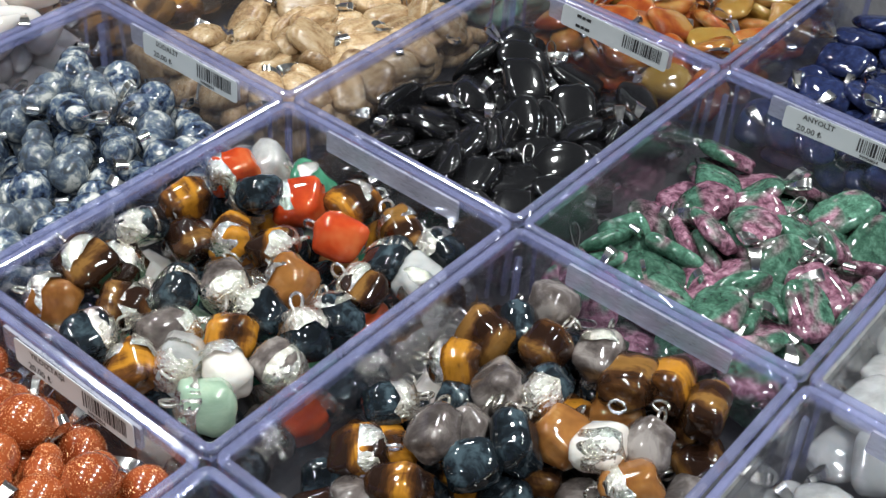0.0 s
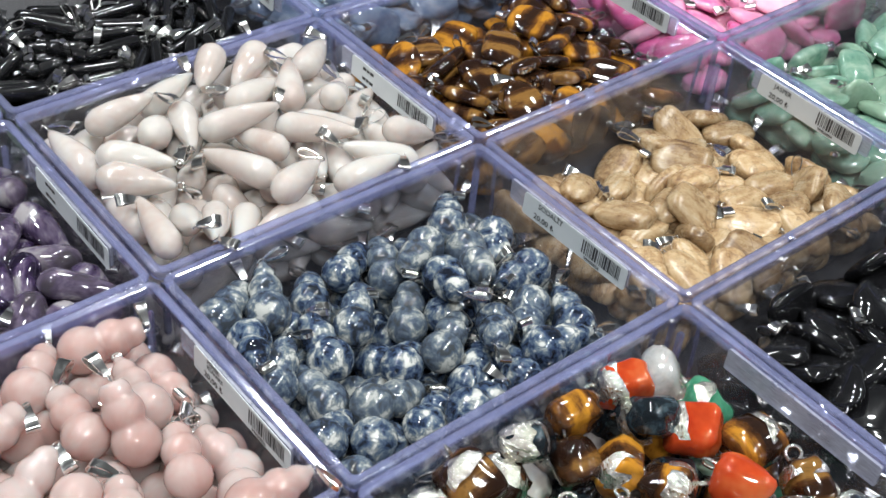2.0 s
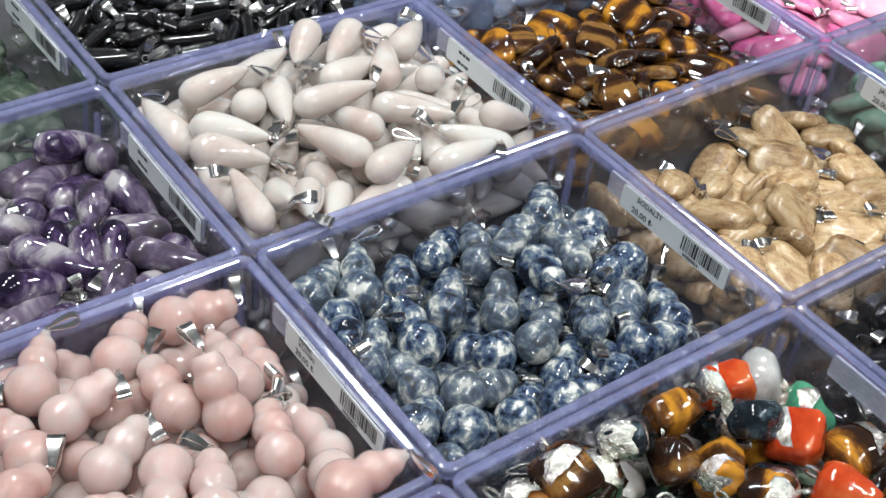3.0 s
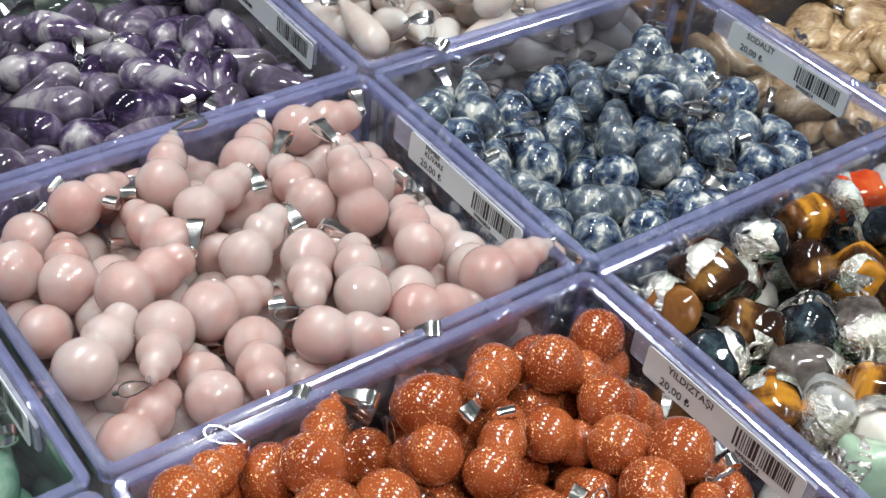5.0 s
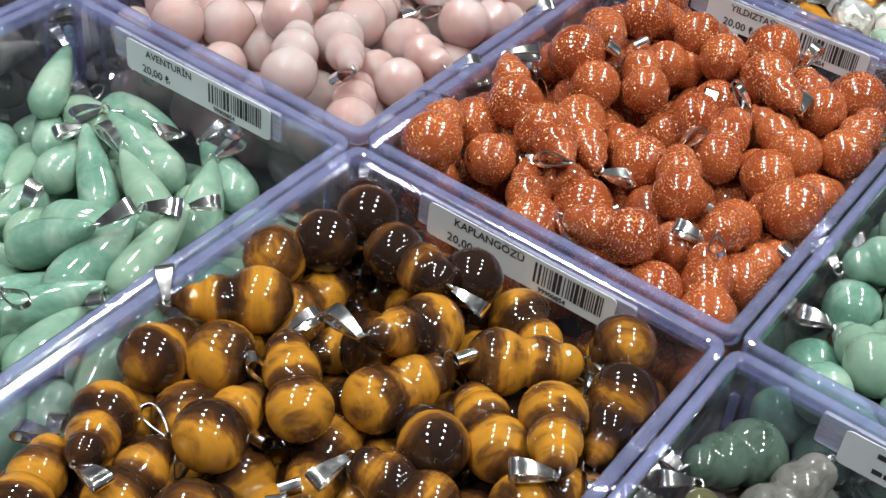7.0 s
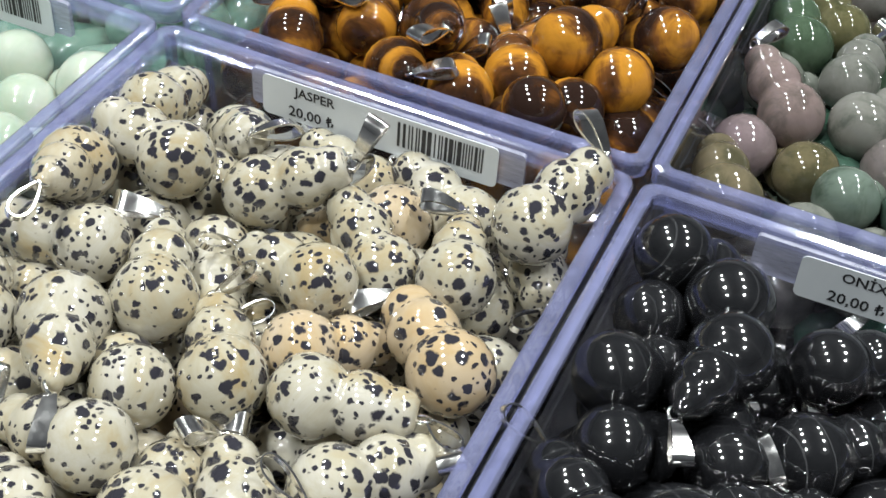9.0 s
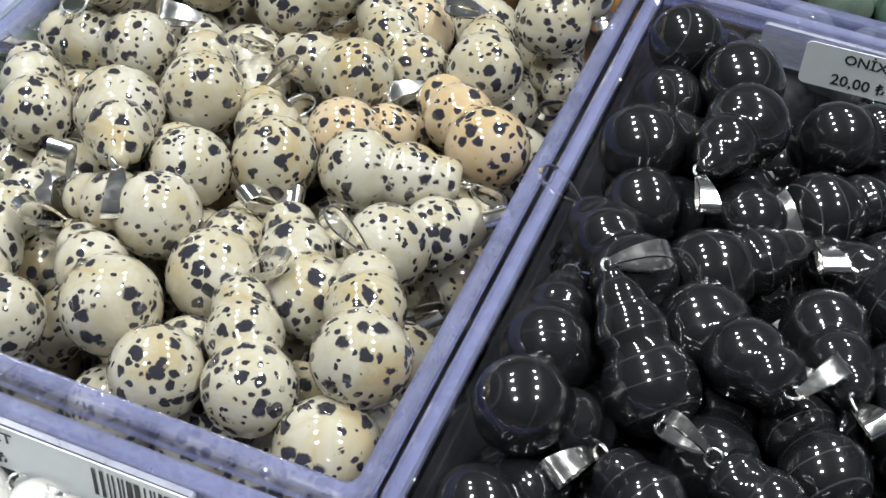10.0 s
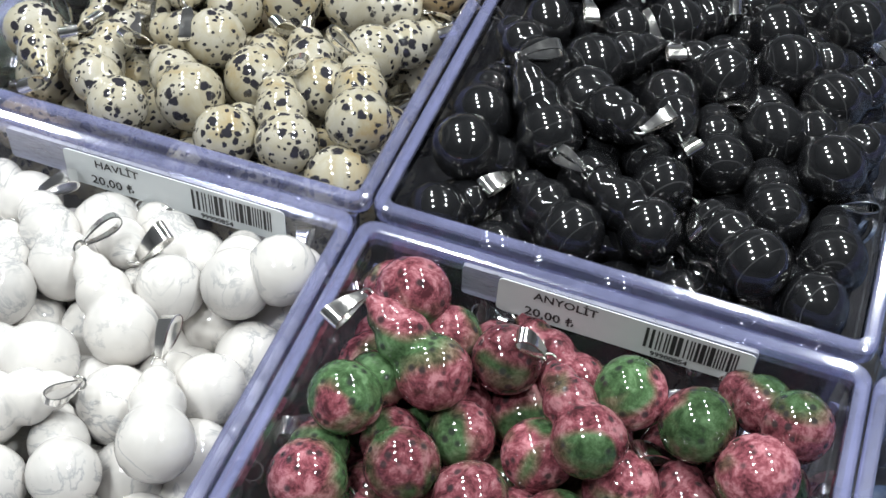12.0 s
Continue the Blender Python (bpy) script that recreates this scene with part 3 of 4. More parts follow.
LABEL_MESH = rounded_plate(0.052, 0.0094, 0.0012, 0.00025)
HOLDER_MESH = rounded_plate(0.060, 0.0085, 0.0008, 0.0010)


def bars_mesh(name, spans, z0, z1):
    verts, faces = [], []
    for x0, x1 in spans:
        k = len(verts)
        verts += [(x0, 0, z0), (x1, 0, z0), (x1, 0, z1), (x0, 0, z1)]
        faces.append((k, k + 1, k + 2, k + 3))
    return mesh_from(name, verts, faces, False)


def barcode_spans():
    rng = random.Random(5)
    x, out = 0.0, []
    while x < 0.0185:
        w = rng.choice((0.0003, 0.0003, 0.0006, 0.0009))
        out.append((x, x + w))
        x += w + rng.choice((0.0003, 0.0004, 0.0006))
    return out


BARCODE_MESH = bars_mesh("barcode", barcode_spans(), -0.0028, 0.0030)
WORD_BAR_MESH = bars_mesh("word_bar", [(0.0, 0.0022), (0.0026, 0.0042), (0.0046, 0.0070)], -0.0007, 0.0007)


def writing(text, size, x, z, parent):
    cu = bpy.data.curves.new("printed_text", "FONT")
    cu.body, cu.size, cu.resolution_u, cu.offset = text, size, 2, 0.00005
    cu.materials.append(INK)
    ob = new("printed_text", cu)
    ob.parent, ob.location, ob.rotation_euler = parent, (x, -0.0001, z), (radians(90), 0, 0)
    return ob


def plastic_box(i, j, stone_word, text, shift):
    x, y = corner(i, j)
    rng = random.Random(100 * i + j)
    root = new("plastic_box", WALL_MESH)
    if not WALL_MESH.materials:
        WALL_MESH.materials.append(WALL_PLASTIC)
    tagged(root, "clear plastic box of %s with violet-tinted rim" % stone_word, "plastic box", "boxes on the counter")
    root.matrix_basis = pose(x + rng.uniform(-0.0002, 0.0002), y, 0, 0, 0, rng.uniform(-0.15, 0.15))
    part("lining", INNER_MESH, WALL_PLASTIC, root)
    part("rim", RIM_MESH, RIM_PLASTIC, root, "glossy violet-tinted moulded rim")
    for sx, sy in ((1, 1), (-1, 1), (-1, -1), (1, -1)):
        part("corner_edge", CORNER_MESH, RIM_PLASTIC, root).scale = (sx, sy, 1)
    face = BOX_L / 2 - 0.0040
    hold = part("label_holder", HOLDER_MESH, HOLDER_PLASTIC, root, "frosted plastic label strip")
    hold.location = (0.001, face - 0.0004, -0.0054)
    if text is None:
        return root
    lab = part("label", LABEL_MESH, PAPER, root, "pale blue-white paper price label with barcode")
    lab.location = (-BOX_W / 2 + 0.053 + shift, face - 0.0010, -0.0060)
    lab.rotation_euler = (radians(-2), radians(rng.uniform(-1.5, 1.5)), 0)
    if text:
        lines = text.split("/")
        for k, line in enumerate(lines):
            writing(line, 0.0030 if len(lines) == 1 else 0.0024, -0.0185, 0.0016 + (0.0012 if len(lines) > 1 else 0) - 0.0022 * k, lab)
        writing("20,00 \u20ba", 0.0034, -0.0200, -0.0034, lab)
        writing("99900854", 0.0019, 0.0062, -0.0042, lab)
    else:
        for bx, bz in ((-0.0185, 0.0022), (-0.0185, -0.0022)):
            wb = part("word_bar", WORD_BAR_MESH, INK, lab)
            wb.location = (bx, -0.0001, bz)
    bc = tagged(part("barcode", BARCODE_MESH, INK, lab), kind="stuff")
    bc.location = (0.0045, -0.0001, 0.0006)
    return root


# ---- pendants ----
class Kind:
    """A shape of pendant: its meshes, the balls that stand for it while it settles, and where its ring sits."""
    def __init__(self, name, category, meshes, balls, tip, volume, finding="bail"):
        self.name, self.category, self.meshes, self.balls = name, category, meshes, np.array(balls, float)
        self.tip, self.volume, self.finding = tip, volume, finding


def lathes(name, profiles, seg=18, wobble=0.03):
    return [mesh_from(name, *lathe(p, seg, 0, wobble, k)) for k, p in enumerate(profiles)]


GOURD = ("gourd_pendant", "pendant", lambda: lathes("gourd", [
    gourd_profile(0.0074, 0.0059, 0.0087, 0.0043, 0.0140, 0.0182), gourd_profile(0.0076, 0.0056, 0.0084, 0.0038, 0.0136, 0.0186),
    gourd_profile(0.0072, 0.0061, 0.0090, 0.0047, 0.0146, 0.0180)], 20, 0.05),
    [(0, 0, 0, 0.0073), (0, 0, 0.0087, 0.0057), (0, 0, 0.0140, 0.0040), (0, 0, 0.0180, 0.0022)], 0.0182, 2.7e-6)
DROP = ("drop_pendant", "pendant", lambda: lathes("drop", [drop_profile(0.0060, 0.0070, 0.0215), drop_profile(0.0056, 0.0066, 0.0235),
                                                         drop_profile(0.0063, 0.0074, 0.0205)], 18, 0.03),
        [(0, 0, -0.001, 0.0058), (0, 0, 0.006, 0.0052), (0, 0, 0.013, 0.0036), (0, 0, 0.020, 0.0018)], 0.0215, 2.1e-6)
STICK = ("stick_pendant", "pendant", lambda: lathes("stick", [rod_profile(0.0031, 0.014), rod_profile(0.0029, 0.015)], 12, 0.01),
         [(0, 0, -0.012, 0.003), (0, 0, -0.006, 0.003), (0, 0, 0, 0.003), (0, 0, 0.006, 0.003), (0, 0, 0.012, 0.003)], 0.0145, 0.9e-6)
FLAT = ("flat_pendant", "pendant", lambda: [mesh_from("flat_stone", *pebble(0.0090, 0.0034, 0.0118, e1, e2, k, 0.12))
                                           for k, (e1, e2) in enumerate(((0.75, 0.8), (0.55, 0.7), (0.9, 0.85), (0.65, 0.75)))],
        [(0, 0, 0, 0.0036), (0.0058, 0, 0.0040, 0.0033), (-0.0058, 0, 0.0040, 0.0033), (0, 0, 0.0084, 0.0031), (0.0052, 0, -0.0065, 0.0032),
         (-0.0052, 0, -0.0065, 0.0032), (0.0062, 0, -0.0012, 0.0033), (-0.0062, 0, -0.0012, 0.0033), (0, 0, -0.0085, 0.0032), (0, 0, 0.0044, 0.0036)], 0.0118, 2.5e-6)
SLIM = ("tumbled_pendant", "pendant", lambda: [mesh_from("slim_stone", *pebble(hx, 0.0040, 0.0118, e1, e2, k + 4, 0.10))
                                             for k, (hx, e1, e2) in enumerate(((0.0084, 0.7, 0.85), (0.0074, 0.6, 0.75), (0.0096, 0.6, 0.8), (0.0070, 0.8, 0.9)))],
        [(0, 0, 0, 0.0039), (0.0038, 0, 0.005, 0.0034), (-0.0038, 0, 0.005, 0.0034), (0, 0, 0.0088, 0.0030), (0.0038, 0, -0.007, 0.0032),
         (-0.0038, 0, -0.007, 0.0032)], 0.0116, 2.3e-6)
BLOCK = ("capped_pendant", "pendant", lambda: [mesh_from("block_stone", *pebble(hx, hy, hz, 0.55, 0.6, k + 9, 0.22))
                                             for k, (hx, hy, hz) in enumerate(((0.0076, 0.0064, 0.0084), (0.0070, 0.0068, 0.0076), (0.0082, 0.0060, 0.0090)))],
         [(0, 0, 0, 0.0067), (0.0025, 0, 0.004, 0.0050), (-0.0025, 0, 0.004, 0.0050), (0, 0, -0.0035, 0.0055)], 0.0086, 2.7e-6, "cap")
KINDS = {}
for key, spec in (("gourd", GOURD), ("drop", DROP), ("stick", STICK), ("flat", FLAT), ("slim", SLIM), ("block", BLOCK)):
    KINDS[key] = Kind(spec[0], spec[1], spec[2](), *spec[3:])
PACKING = {"gourd": 0.78, "drop": 0.84, "stick": 0.62, "flat": 0.58, "slim": 0.62, "block": 0.76}
TONED = {}
LABEL_FOOT = -0.0075


def toned(mesh, mat_):
    """The mesh with this stone's material; made once for each pair."""
    k = (mesh.name, mat_.name)
    if k not in TONED:
        me = mesh.copy()
        me.materials.clear()
        me.materials.append(mat_)
        TONED[k] = me
    return TONED[k]


BAILS = [bail_mesh("bail", 0.0098, 0.0023, 0.0017, 0.0044), bail_mesh("bail", 0.0090, 0.0025, 0.0014, 0.0036),
         bail_mesh("bail", 0.0098, 0.0028, 0.0009, 0.0014)]
JUMP_RING = ring_mesh("jump_ring", 0.0014, 0.00032)
LARGE_RING = ring_mesh("ring", 0.0024, 0.00058, 16, 6)
CAPS = [cap_mesh("cap", (0.0076, 0.0064, 0.0084), 1.0), cap_mesh("cap", (0.0072, 0.0068, 0.0080), 2.3), cap_mesh("cap", (0.0080, 0.0062, 0.0088), 3.1)]
for me_ in (*BAILS, JUMP_RING):
    me_.materials.append(SILVER)
for me_ in (*CAPS, LARGE_RING):
    me_.materials.append(FOIL)


def turn_to(axis, roll):
    """The rotation that lays a stone's z along axis, rolled about it."""
    return Vector(axis).to_track_quat("Z", "Y").to_matrix() @ Matrix.Rotation(roll, 3, "Z")


def settle(kind, count, w, l, base, top, fixed, seed, rounds=150, lie_rate=0.04, flat=False):
    """Let count stones sink in a box of inner size w x l above base round the fixed ones, as rigid groups of balls;
    a fixed one keeps its body where it is, but tips and shifts a little where others press on it.
    Returns places and rotations of all, the fixed ones first."""
    rng = np.random.default_rng(seed)
    q0, rad = kind.balls[:, :3], kind.balls[:, 3]
    m, f = len(rad), len(fixed)
    n = f + count
    c = np.zeros((n, 3))
    rot = np.zeros((n, 3, 3))
    for k, (p, axis, roll) in enumerate(fixed):
        c[k], rot[k] = p, np.array(turn_to(axis, roll))
    for k in range(f, n):
        u = (k - f + 0.5) / max(1, count)
        c[k] = (rng.uniform(-0.47, 0.47) * w, rng.uniform(-0.47, 0.47) * l, base + 0.006 + u * (top - base) * 1.15)
        a, e = rng.uniform(0, 2 * math.pi), rng.normal(0, 0.4 if flat else 0.25)
        roll = rng.normal(0, 0.75) if flat else rng.uniform(0, 6.28)
        rot[k] = np.array(turn_to((math.cos(a) * math.cos(e), math.sin(a) * math.cos(e), math.sin(e)), roll))
    wt = rad ** 2 / np.sum(rad ** 2)
    mid = (q0 * wt[:, None]).sum(0)
    q = q0 - mid
    com = c + rot @ mid
    r_all = np.tile(rad, n)
    body = np.repeat(np.arange(n), m)
    free = np.arange(n) >= f
    sink = free[body].astype(float)
    push = np.where(free[body], 1.0, 0.45)
    lead = np.arange(f) * m
    home = c[:f].copy()
    for step in range(rounds):
        x = (com[:, None, :] + np.einsum("nij,kj->nki", rot, q)).reshape(-1, 3)
        if step % 6 == 0:
            d2 = ((x[:, None, :] - x[None, :, :]) ** 2).sum(2)
            reach = (r_all[:, None] + r_all[None, :] + 0.003) ** 2
            ii, jj = np.nonzero(np.triu((d2 < reach) & (body[:, None] != body[None, :])))
        fall = 0.0009 * max(0.0, 1 - step / (rounds * 0.8))
        x[:, 2] -= fall * sink
        lie = (com[body, 2] - x[:, 2]) * lie_rate * np.where(sink > 0, 1.0, 0.3)
        x[:, 2] += lie
        d = x[ii] - x[jj]
        dist = np.sqrt((d ** 2).sum(1)) + 1e-9
        over = np.maximum(0, r_all[ii] + r_all[jj] - dist)
        way = d / dist[:, None]
        pi, pj = push[ii], push[jj]
        share = np.maximum(pi + pj, 1e-6)
        move = way * over[:, None] * 0.55
        acc = np.zeros_like(x)
        for ax in range(3):
            acc[:, ax] += np.bincount(ii, move[:, ax] * pi / share, len(x)) - np.bincount(jj, move[:, ax] * pj / share, len(x))
        x += acc
        lim_x, lim_y = w / 2 - r_all, l / 2 - r_all
        x[:, 0] = np.where(push > 0, np.clip(x[:, 0], -lim_x, lim_x), x[:, 0])
        x[:, 1] = np.where(push > 0, np.clip(x[:, 1], -lim_y, lim_y), x[:, 1])
        x[:, 2] = np.where(push > 0, np.maximum(x[:, 2], base + r_all), x[:, 2])
        if f:
            x[:, 2] = np.where(sink > 0, np.minimum(x[:, 2], np.maximum(top - 0.003 - r_all * 0.5, base + r_all)), x[:, 2])
            x[lead] += 0.3 * (home - x[lead])
        x[:, 2] = np.where((x[:, 1] > l / 2 - 0.012) & (np.abs(x[:, 0]) < 0.030), np.minimum(x[:, 2], np.maximum(LABEL_FOOT - r_all, base + r_all)), x[:, 2])
        xb = x.reshape(n, m, 3)
        new_com = (xb * wt[None, :, None]).sum(1)
        a = np.einsum("nki,kj,k->nij", xb - new_com[:, None, :], q, wt) + 2e-6 * rot
        u, s, vt = np.linalg.svd(a)
        det = np.sign(np.linalg.det(u @ vt))
        u[:, :, 2] *= det[:, None]
        new_rot = u @ vt
        com, rot = new_com, new_rot
    return com - rot @ mid, rot


def add_finding(kind, ob, place, rot, rng, centres, radii, cap=True, swing=None):
    """The metal part of a pendant: foil cap and ring, or jump ring and a bail that swings to where there is room."""
    if kind.finding == "cap":
        k = rng.randrange(3)
        if cap:
            part("cap", CAPS[k], None, ob, "crumpled silver foil cap")
        rg = part("ring", LARGE_RING, None, ob, "silver ring")
        rg.matrix_basis = pose(0, 0, kind.tip, 0, 0, rng.uniform(0, 180))
        return
    rg = part("jump_ring", JUMP_RING, None, ob, "silver jump ring")
    rg.matrix_basis = pose(0, 0, kind.tip - 0.0006, 0, 0, rng.uniform(0, 180))
    root = Vector(place) + rot @ Vector((0, 0, kind.tip + 0.0014))
    if swing:
        a, e = radians(swing[0]), radians(swing[1])
        way, style = Vector((math.cos(a) * math.cos(e), math.sin(a) * math.cos(e), math.sin(e))), swing[2]
    else:
        best = None
        for _ in range(22):
            wd = rot @ Vector((rng.gauss(0, 0.9), rng.gauss(0, 0.9), rng.uniform(-0.4, 1.0))).normalized()
            room = 1.0
            for reach in (0.004, 0.0075):
                q = np.array(root + wd * reach)
                room = min(room, float((np.sqrt(((centres - q) ** 2).sum(1)) - radii).min()))
            end = root + wd * 0.009
            shade = 2.0 if end.y > BOX_L / 2 - 0.016 and abs(end.x) < 0.034 and end.z > -0.012 else 0.0
            score = min(room, 0.0018) * 1000 - 0.9 * abs(wd.z - 0.12) + rng.uniform(0, 0.5) - shade
            if best is None or score > best[0]:
                best = (score, wd)
        way, style = best[1], rng.choice((0, 0, 0, 1, 1, 2))
    side = way.cross(Vector((0, 0, 1))).normalized()
    if style == 2:
        side = side.cross(way)
    side.rotate(Matrix.Rotation(rng.gauss(0, 0.35), 3, way))
    m = (rot.transposed() @ Matrix((side.cross(way), side, way)).transposed()).to_4x4()
    m.translation = (0, 0, kind.tip + 0.0014)
    bl = part("bail", BAILS[style], None, ob, "thin silver wire loop" if style == 2 else "silver bail loop")
    bl.matrix_basis = m


def buried(kind, mat_, places, rots, x, y):
    """The deep layer that only shows in the gaps: all its stones in one mesh."""
    src = kind.meshes[0]
    v0 = np.array([v.co[:] for v in src.vertices])
    f0 = [tuple(p.vertices) for p in src.polygons]
    verts, faces = [], []
    for p, r in zip(places, rots):
        k = len(verts)
        verts += (v0 @ np.array(r).T + p + np.array((x, y, 0))).tolist()
        faces += [tuple(i + k for i in f) for f in f0]
    ob = part("deep_pendants", mesh_from("deep_pendants", verts, faces), mat_)
    return tagged(ob, "deep layer of polished pendants at the bottom of a box", "pendants", kind="stuff")


def fill_box(i, j, name, kind_name, mats, level, word, heroes=(), swings={}, caps=0.85):
    """Pour pendants into a box up to level (mm from the rim); heroes are those whose lie is known:
    x, y of the body and height in mm, heading and rise of the stem in degrees, and which material."""
    kind = KINDS[kind_name]
    x, y = corner(i, j)
    w, l, base = BOX_W - 0.0088, BOX_L - 0.0088, -DEPTH + 0.003
    top = level * 0.001
    rng = random.Random(1000 + 40 * i + j)
    fixed = []
    for hx, hy, hz, head, rise, *_ in heroes:
        a, e = radians(head), radians(min(35, max(6 if kind.finding == "cap" else -20, rise if rise > 0 else 0.55 * rise)))
        fixed.append(((hx * 0.001 - w / 2, hy * 0.001 - l / 2, hz * 0.001),
                      (math.cos(a) * math.cos(e), math.sin(a) * math.cos(e), math.sin(e)), rng.uniform(0, 6.28)))
    count = int((top - base) * w * l * PACKING[kind_name] / kind.volume) - int(0.75 * len(fixed))
    slim = kind_name in ("flat", "slim")
    places, rots = settle(kind, max(4, count), w, l, base, top, fixed, 77 + 13 * i + 5 * j, 150, 0.012 if slim else 0.04, slim)
    centres = (places[:, None, :] + np.einsum("nij,kj->nki", rots, kind.balls[:, :3])).reshape(-1, 3)
    radii = np.tile(kind.balls[:, 3], len(places))
    deep = [k for k in range(len(fixed), len(places)) if places[k][2] < top - (0.021 if slim else 0.019)]
    if deep:
        buried(kind, mats[0], places[deep], rots[deep], x, y)
    for k, (p, r) in enumerate(zip(places, rots)):
        if k in deep:
            continue
        known = k < len(heroes) and len(heroes[k]) > 5
        mat_ = mats[heroes[k][5]] if known else rng.choice(mats)
        ob = new(name, toned(rng.choice(kind.meshes), mat_))
        tagged(ob, "polished %s pendant with silver %s" % (word, "foil cap" if kind.finding == "cap" else "bail"),
               kind.category, "%s pendants in a box" % word)
        rm = Matrix(r.tolist())
        s = rng.uniform(0.94, 1.06)
        m = rm.to_4x4() @ Matrix.Diagonal((s, s, s, 1))
        m.translation = (x + p[0], y + p[1], p[2])
        ob.matrix_basis = m
        add_finding(kind, ob, p, rm, rng, centres, radii, rng.random() < caps, swings.get(k))


MIXED = [TIGER, TIGER_BROWN, NAVY, GREY_STONE, HONEY, FLUORITE, CLEAR, RED_STONE, GREEN_DARK, WHITE_STONE, NAVY, TIGER_BROWN, NAVY, TIGER_BROWN]
BROWNS = [TIGER_BROWN, NAVY, GREY_STONE, TIGER, WHITE_STONE, HONEY, NAVY, TIGER_BROWN, GREY_STONE, NAVY, TIGER_BROWN]
HEROES, SWINGS = {}, {}
ONYX_LIE_A = [
    (6, 7, -9, 76, -23), (7, 23, -4, 49, -46), (5, 37, -7, 97, -22), (23, 35, -6, 151, -2), (34, 31, -12, 119, -18), (50, 33, -9, 133, -27),
    (51, 18, -8, 149, -32), (35, 12, -9, 143, -21), (75, 34, -10, 135, -36), (74, 14, -5, 151, -19), (87, 11, -10, 143, -35), (90, 25, -10, 129, -55),
    (25, 63, -7, 62, -32), (15, 54, -4, 147, -19), (28, 82, -11, 110, -13), (11, 75, -8, 66, -22), (61, 45, -10, 134, -14), (70, 58, -10, 30, -22),
    (55, 72, -9, 142, -44),
]
ONYX_LIE_B = [
    (39, 90, -12, 43, -31), (69, 82, -9, 28, -41), (81, 74, -10, 38, -40), (27, 49, -5, -53, 7), (84, 50, -7, 75, -15), (45, 59, -8, -65, 21),
    (82, 103, -9, 53, -37), (5, 116, -4, 35, -5), (6, 107, -8, 74, -24), (18, 111, -4, 62, -34), (5, 87, -6, 68, -38), (22, 98, -4, -97, 21),
    (38, 109, -9, 56, -37),
]
HEROES[(2, -3)] = ONYX_LIE_A + ONYX_LIE_B
SWINGS[(2, -3)] = {13: (-171, 39, 2), 2: (2, 30, 2), 1: (-159, -4, 0), 0: (-67, -17, 0), 18: (151, 33, 0), 16: (-2, 22, 0), 5: (-28, 44, 1), 8: (-67, 16, 2), 9: (-74, 3, 0), 10: (-133, 61, 0), 23: (-57, 12, 1), 19: (-107, 40, 0)}
DALMATIAN_LIE_A = [
    (7, 85, -1, -72, 14), (7, 109, -4, 89, -21), (22, 95, -1, 155, -18), (19, 120, -4, -58, 7), (37, 99, -6, 20, -6), (50, 120, -3, 165, -28),
    (71, 119, -6, 165, -37), (87, 110, -1, 82, 11), (85, 118, -14, -69, 4), (79, 95, -5, 105, -19), (65, 94, -9, 135, -21), (59, 82, -5, 163, -40),
    (36, 66, -5, 125, -6), (26, 55, -5, -45, 23), (55, 57, -6, 132, -16), (70, 59, -4, 11, -7), (87, 75, -6, 151, -23), (62, 70, -8, 76, -44),
    (46, 35, -4, 178, -28),
]
DALMATIAN_LIE_B = [
    (48, 17, -6, 137, -25), (58, 30, -8, 113, -25), (81, 46, -6, 57, -25), (74, 32, -8, 139, -23), (19, 72, -6, 174, -13), (14, 49, -6, 133, -14),
    (43, 49, -6, 163, -39), (35, 7, -5, 144, 8), (75, 11, -6, 133, 10), (61, 9, -7, 84, -33), (89, 19, -2, 114, 0), (88, 9, -10, 74, -23),
    (7, 19, -2, -46, 10), (20, 21, -11, 69, -19),
]
HEROES[(1, -3)] = DALMATIAN_LIE_A + DALMATIAN_LIE_B
SWINGS[(1, -3)] = {2: (-32, -17, 0), 4: (57, 58, 0), 13: (-62, -12, 0), 32: (-70, -7, 0), 21: (-61, 41, 0), 23: (-21, -17, 0)}
TIGER_LIE_A = [
    (16, 9, -7, 106, -20), (11, 35, -7, -60, 14), (31, 44, -6, 60, -39), (28, 22, -8, 86, -17), (39, 14, -11, -46, 20), (71, 32, -4, 71, -24),
    (74, 58, -6, 146, -47), (88, 50, -8, 157, -23), (87, 72, -9, 78, -16), (83, 31, -10, 68, -38), (64, 21, -8, 91, -35), (48, 75, -9, 60, -43),
    (66, 71, -6, 157, -48), (81, 91, -4, -64, 5), (89, 106, -4, -73, 1), (40, 60, -5, 158, -19), (16, 61, -7, 81, -46), (7, 52, -7, 101, -25),
    (62, 99, -7, 67, -46),
]
TIGER_LIE_B = [
    (45, 96, -6, -95, 15), (16, 85, -12, 91, -28), (56, 10, -8, 107, -36), (73, 7, -4, 145, -52), (78, 18, -10, 83, -57), (42, 27, -7, -53, 19),
    (75, 81, -8, 129, -21), (82, 117, -3, 140, -38), (14, 112, -2, 99, -28), (12, 99, -2, 129, -31), (5, 91, -4, 75, -37), (15, 75, -2, -155, -17),
    (27, 107, -2, -8, 11), (44, 114, -3, 90, -49), (55, 120, -6, -23, 6), (36, 89, -13, 57, -45),
]
HEROES[(1, -2)] = TIGER_LIE_A + TIGER_LIE_B
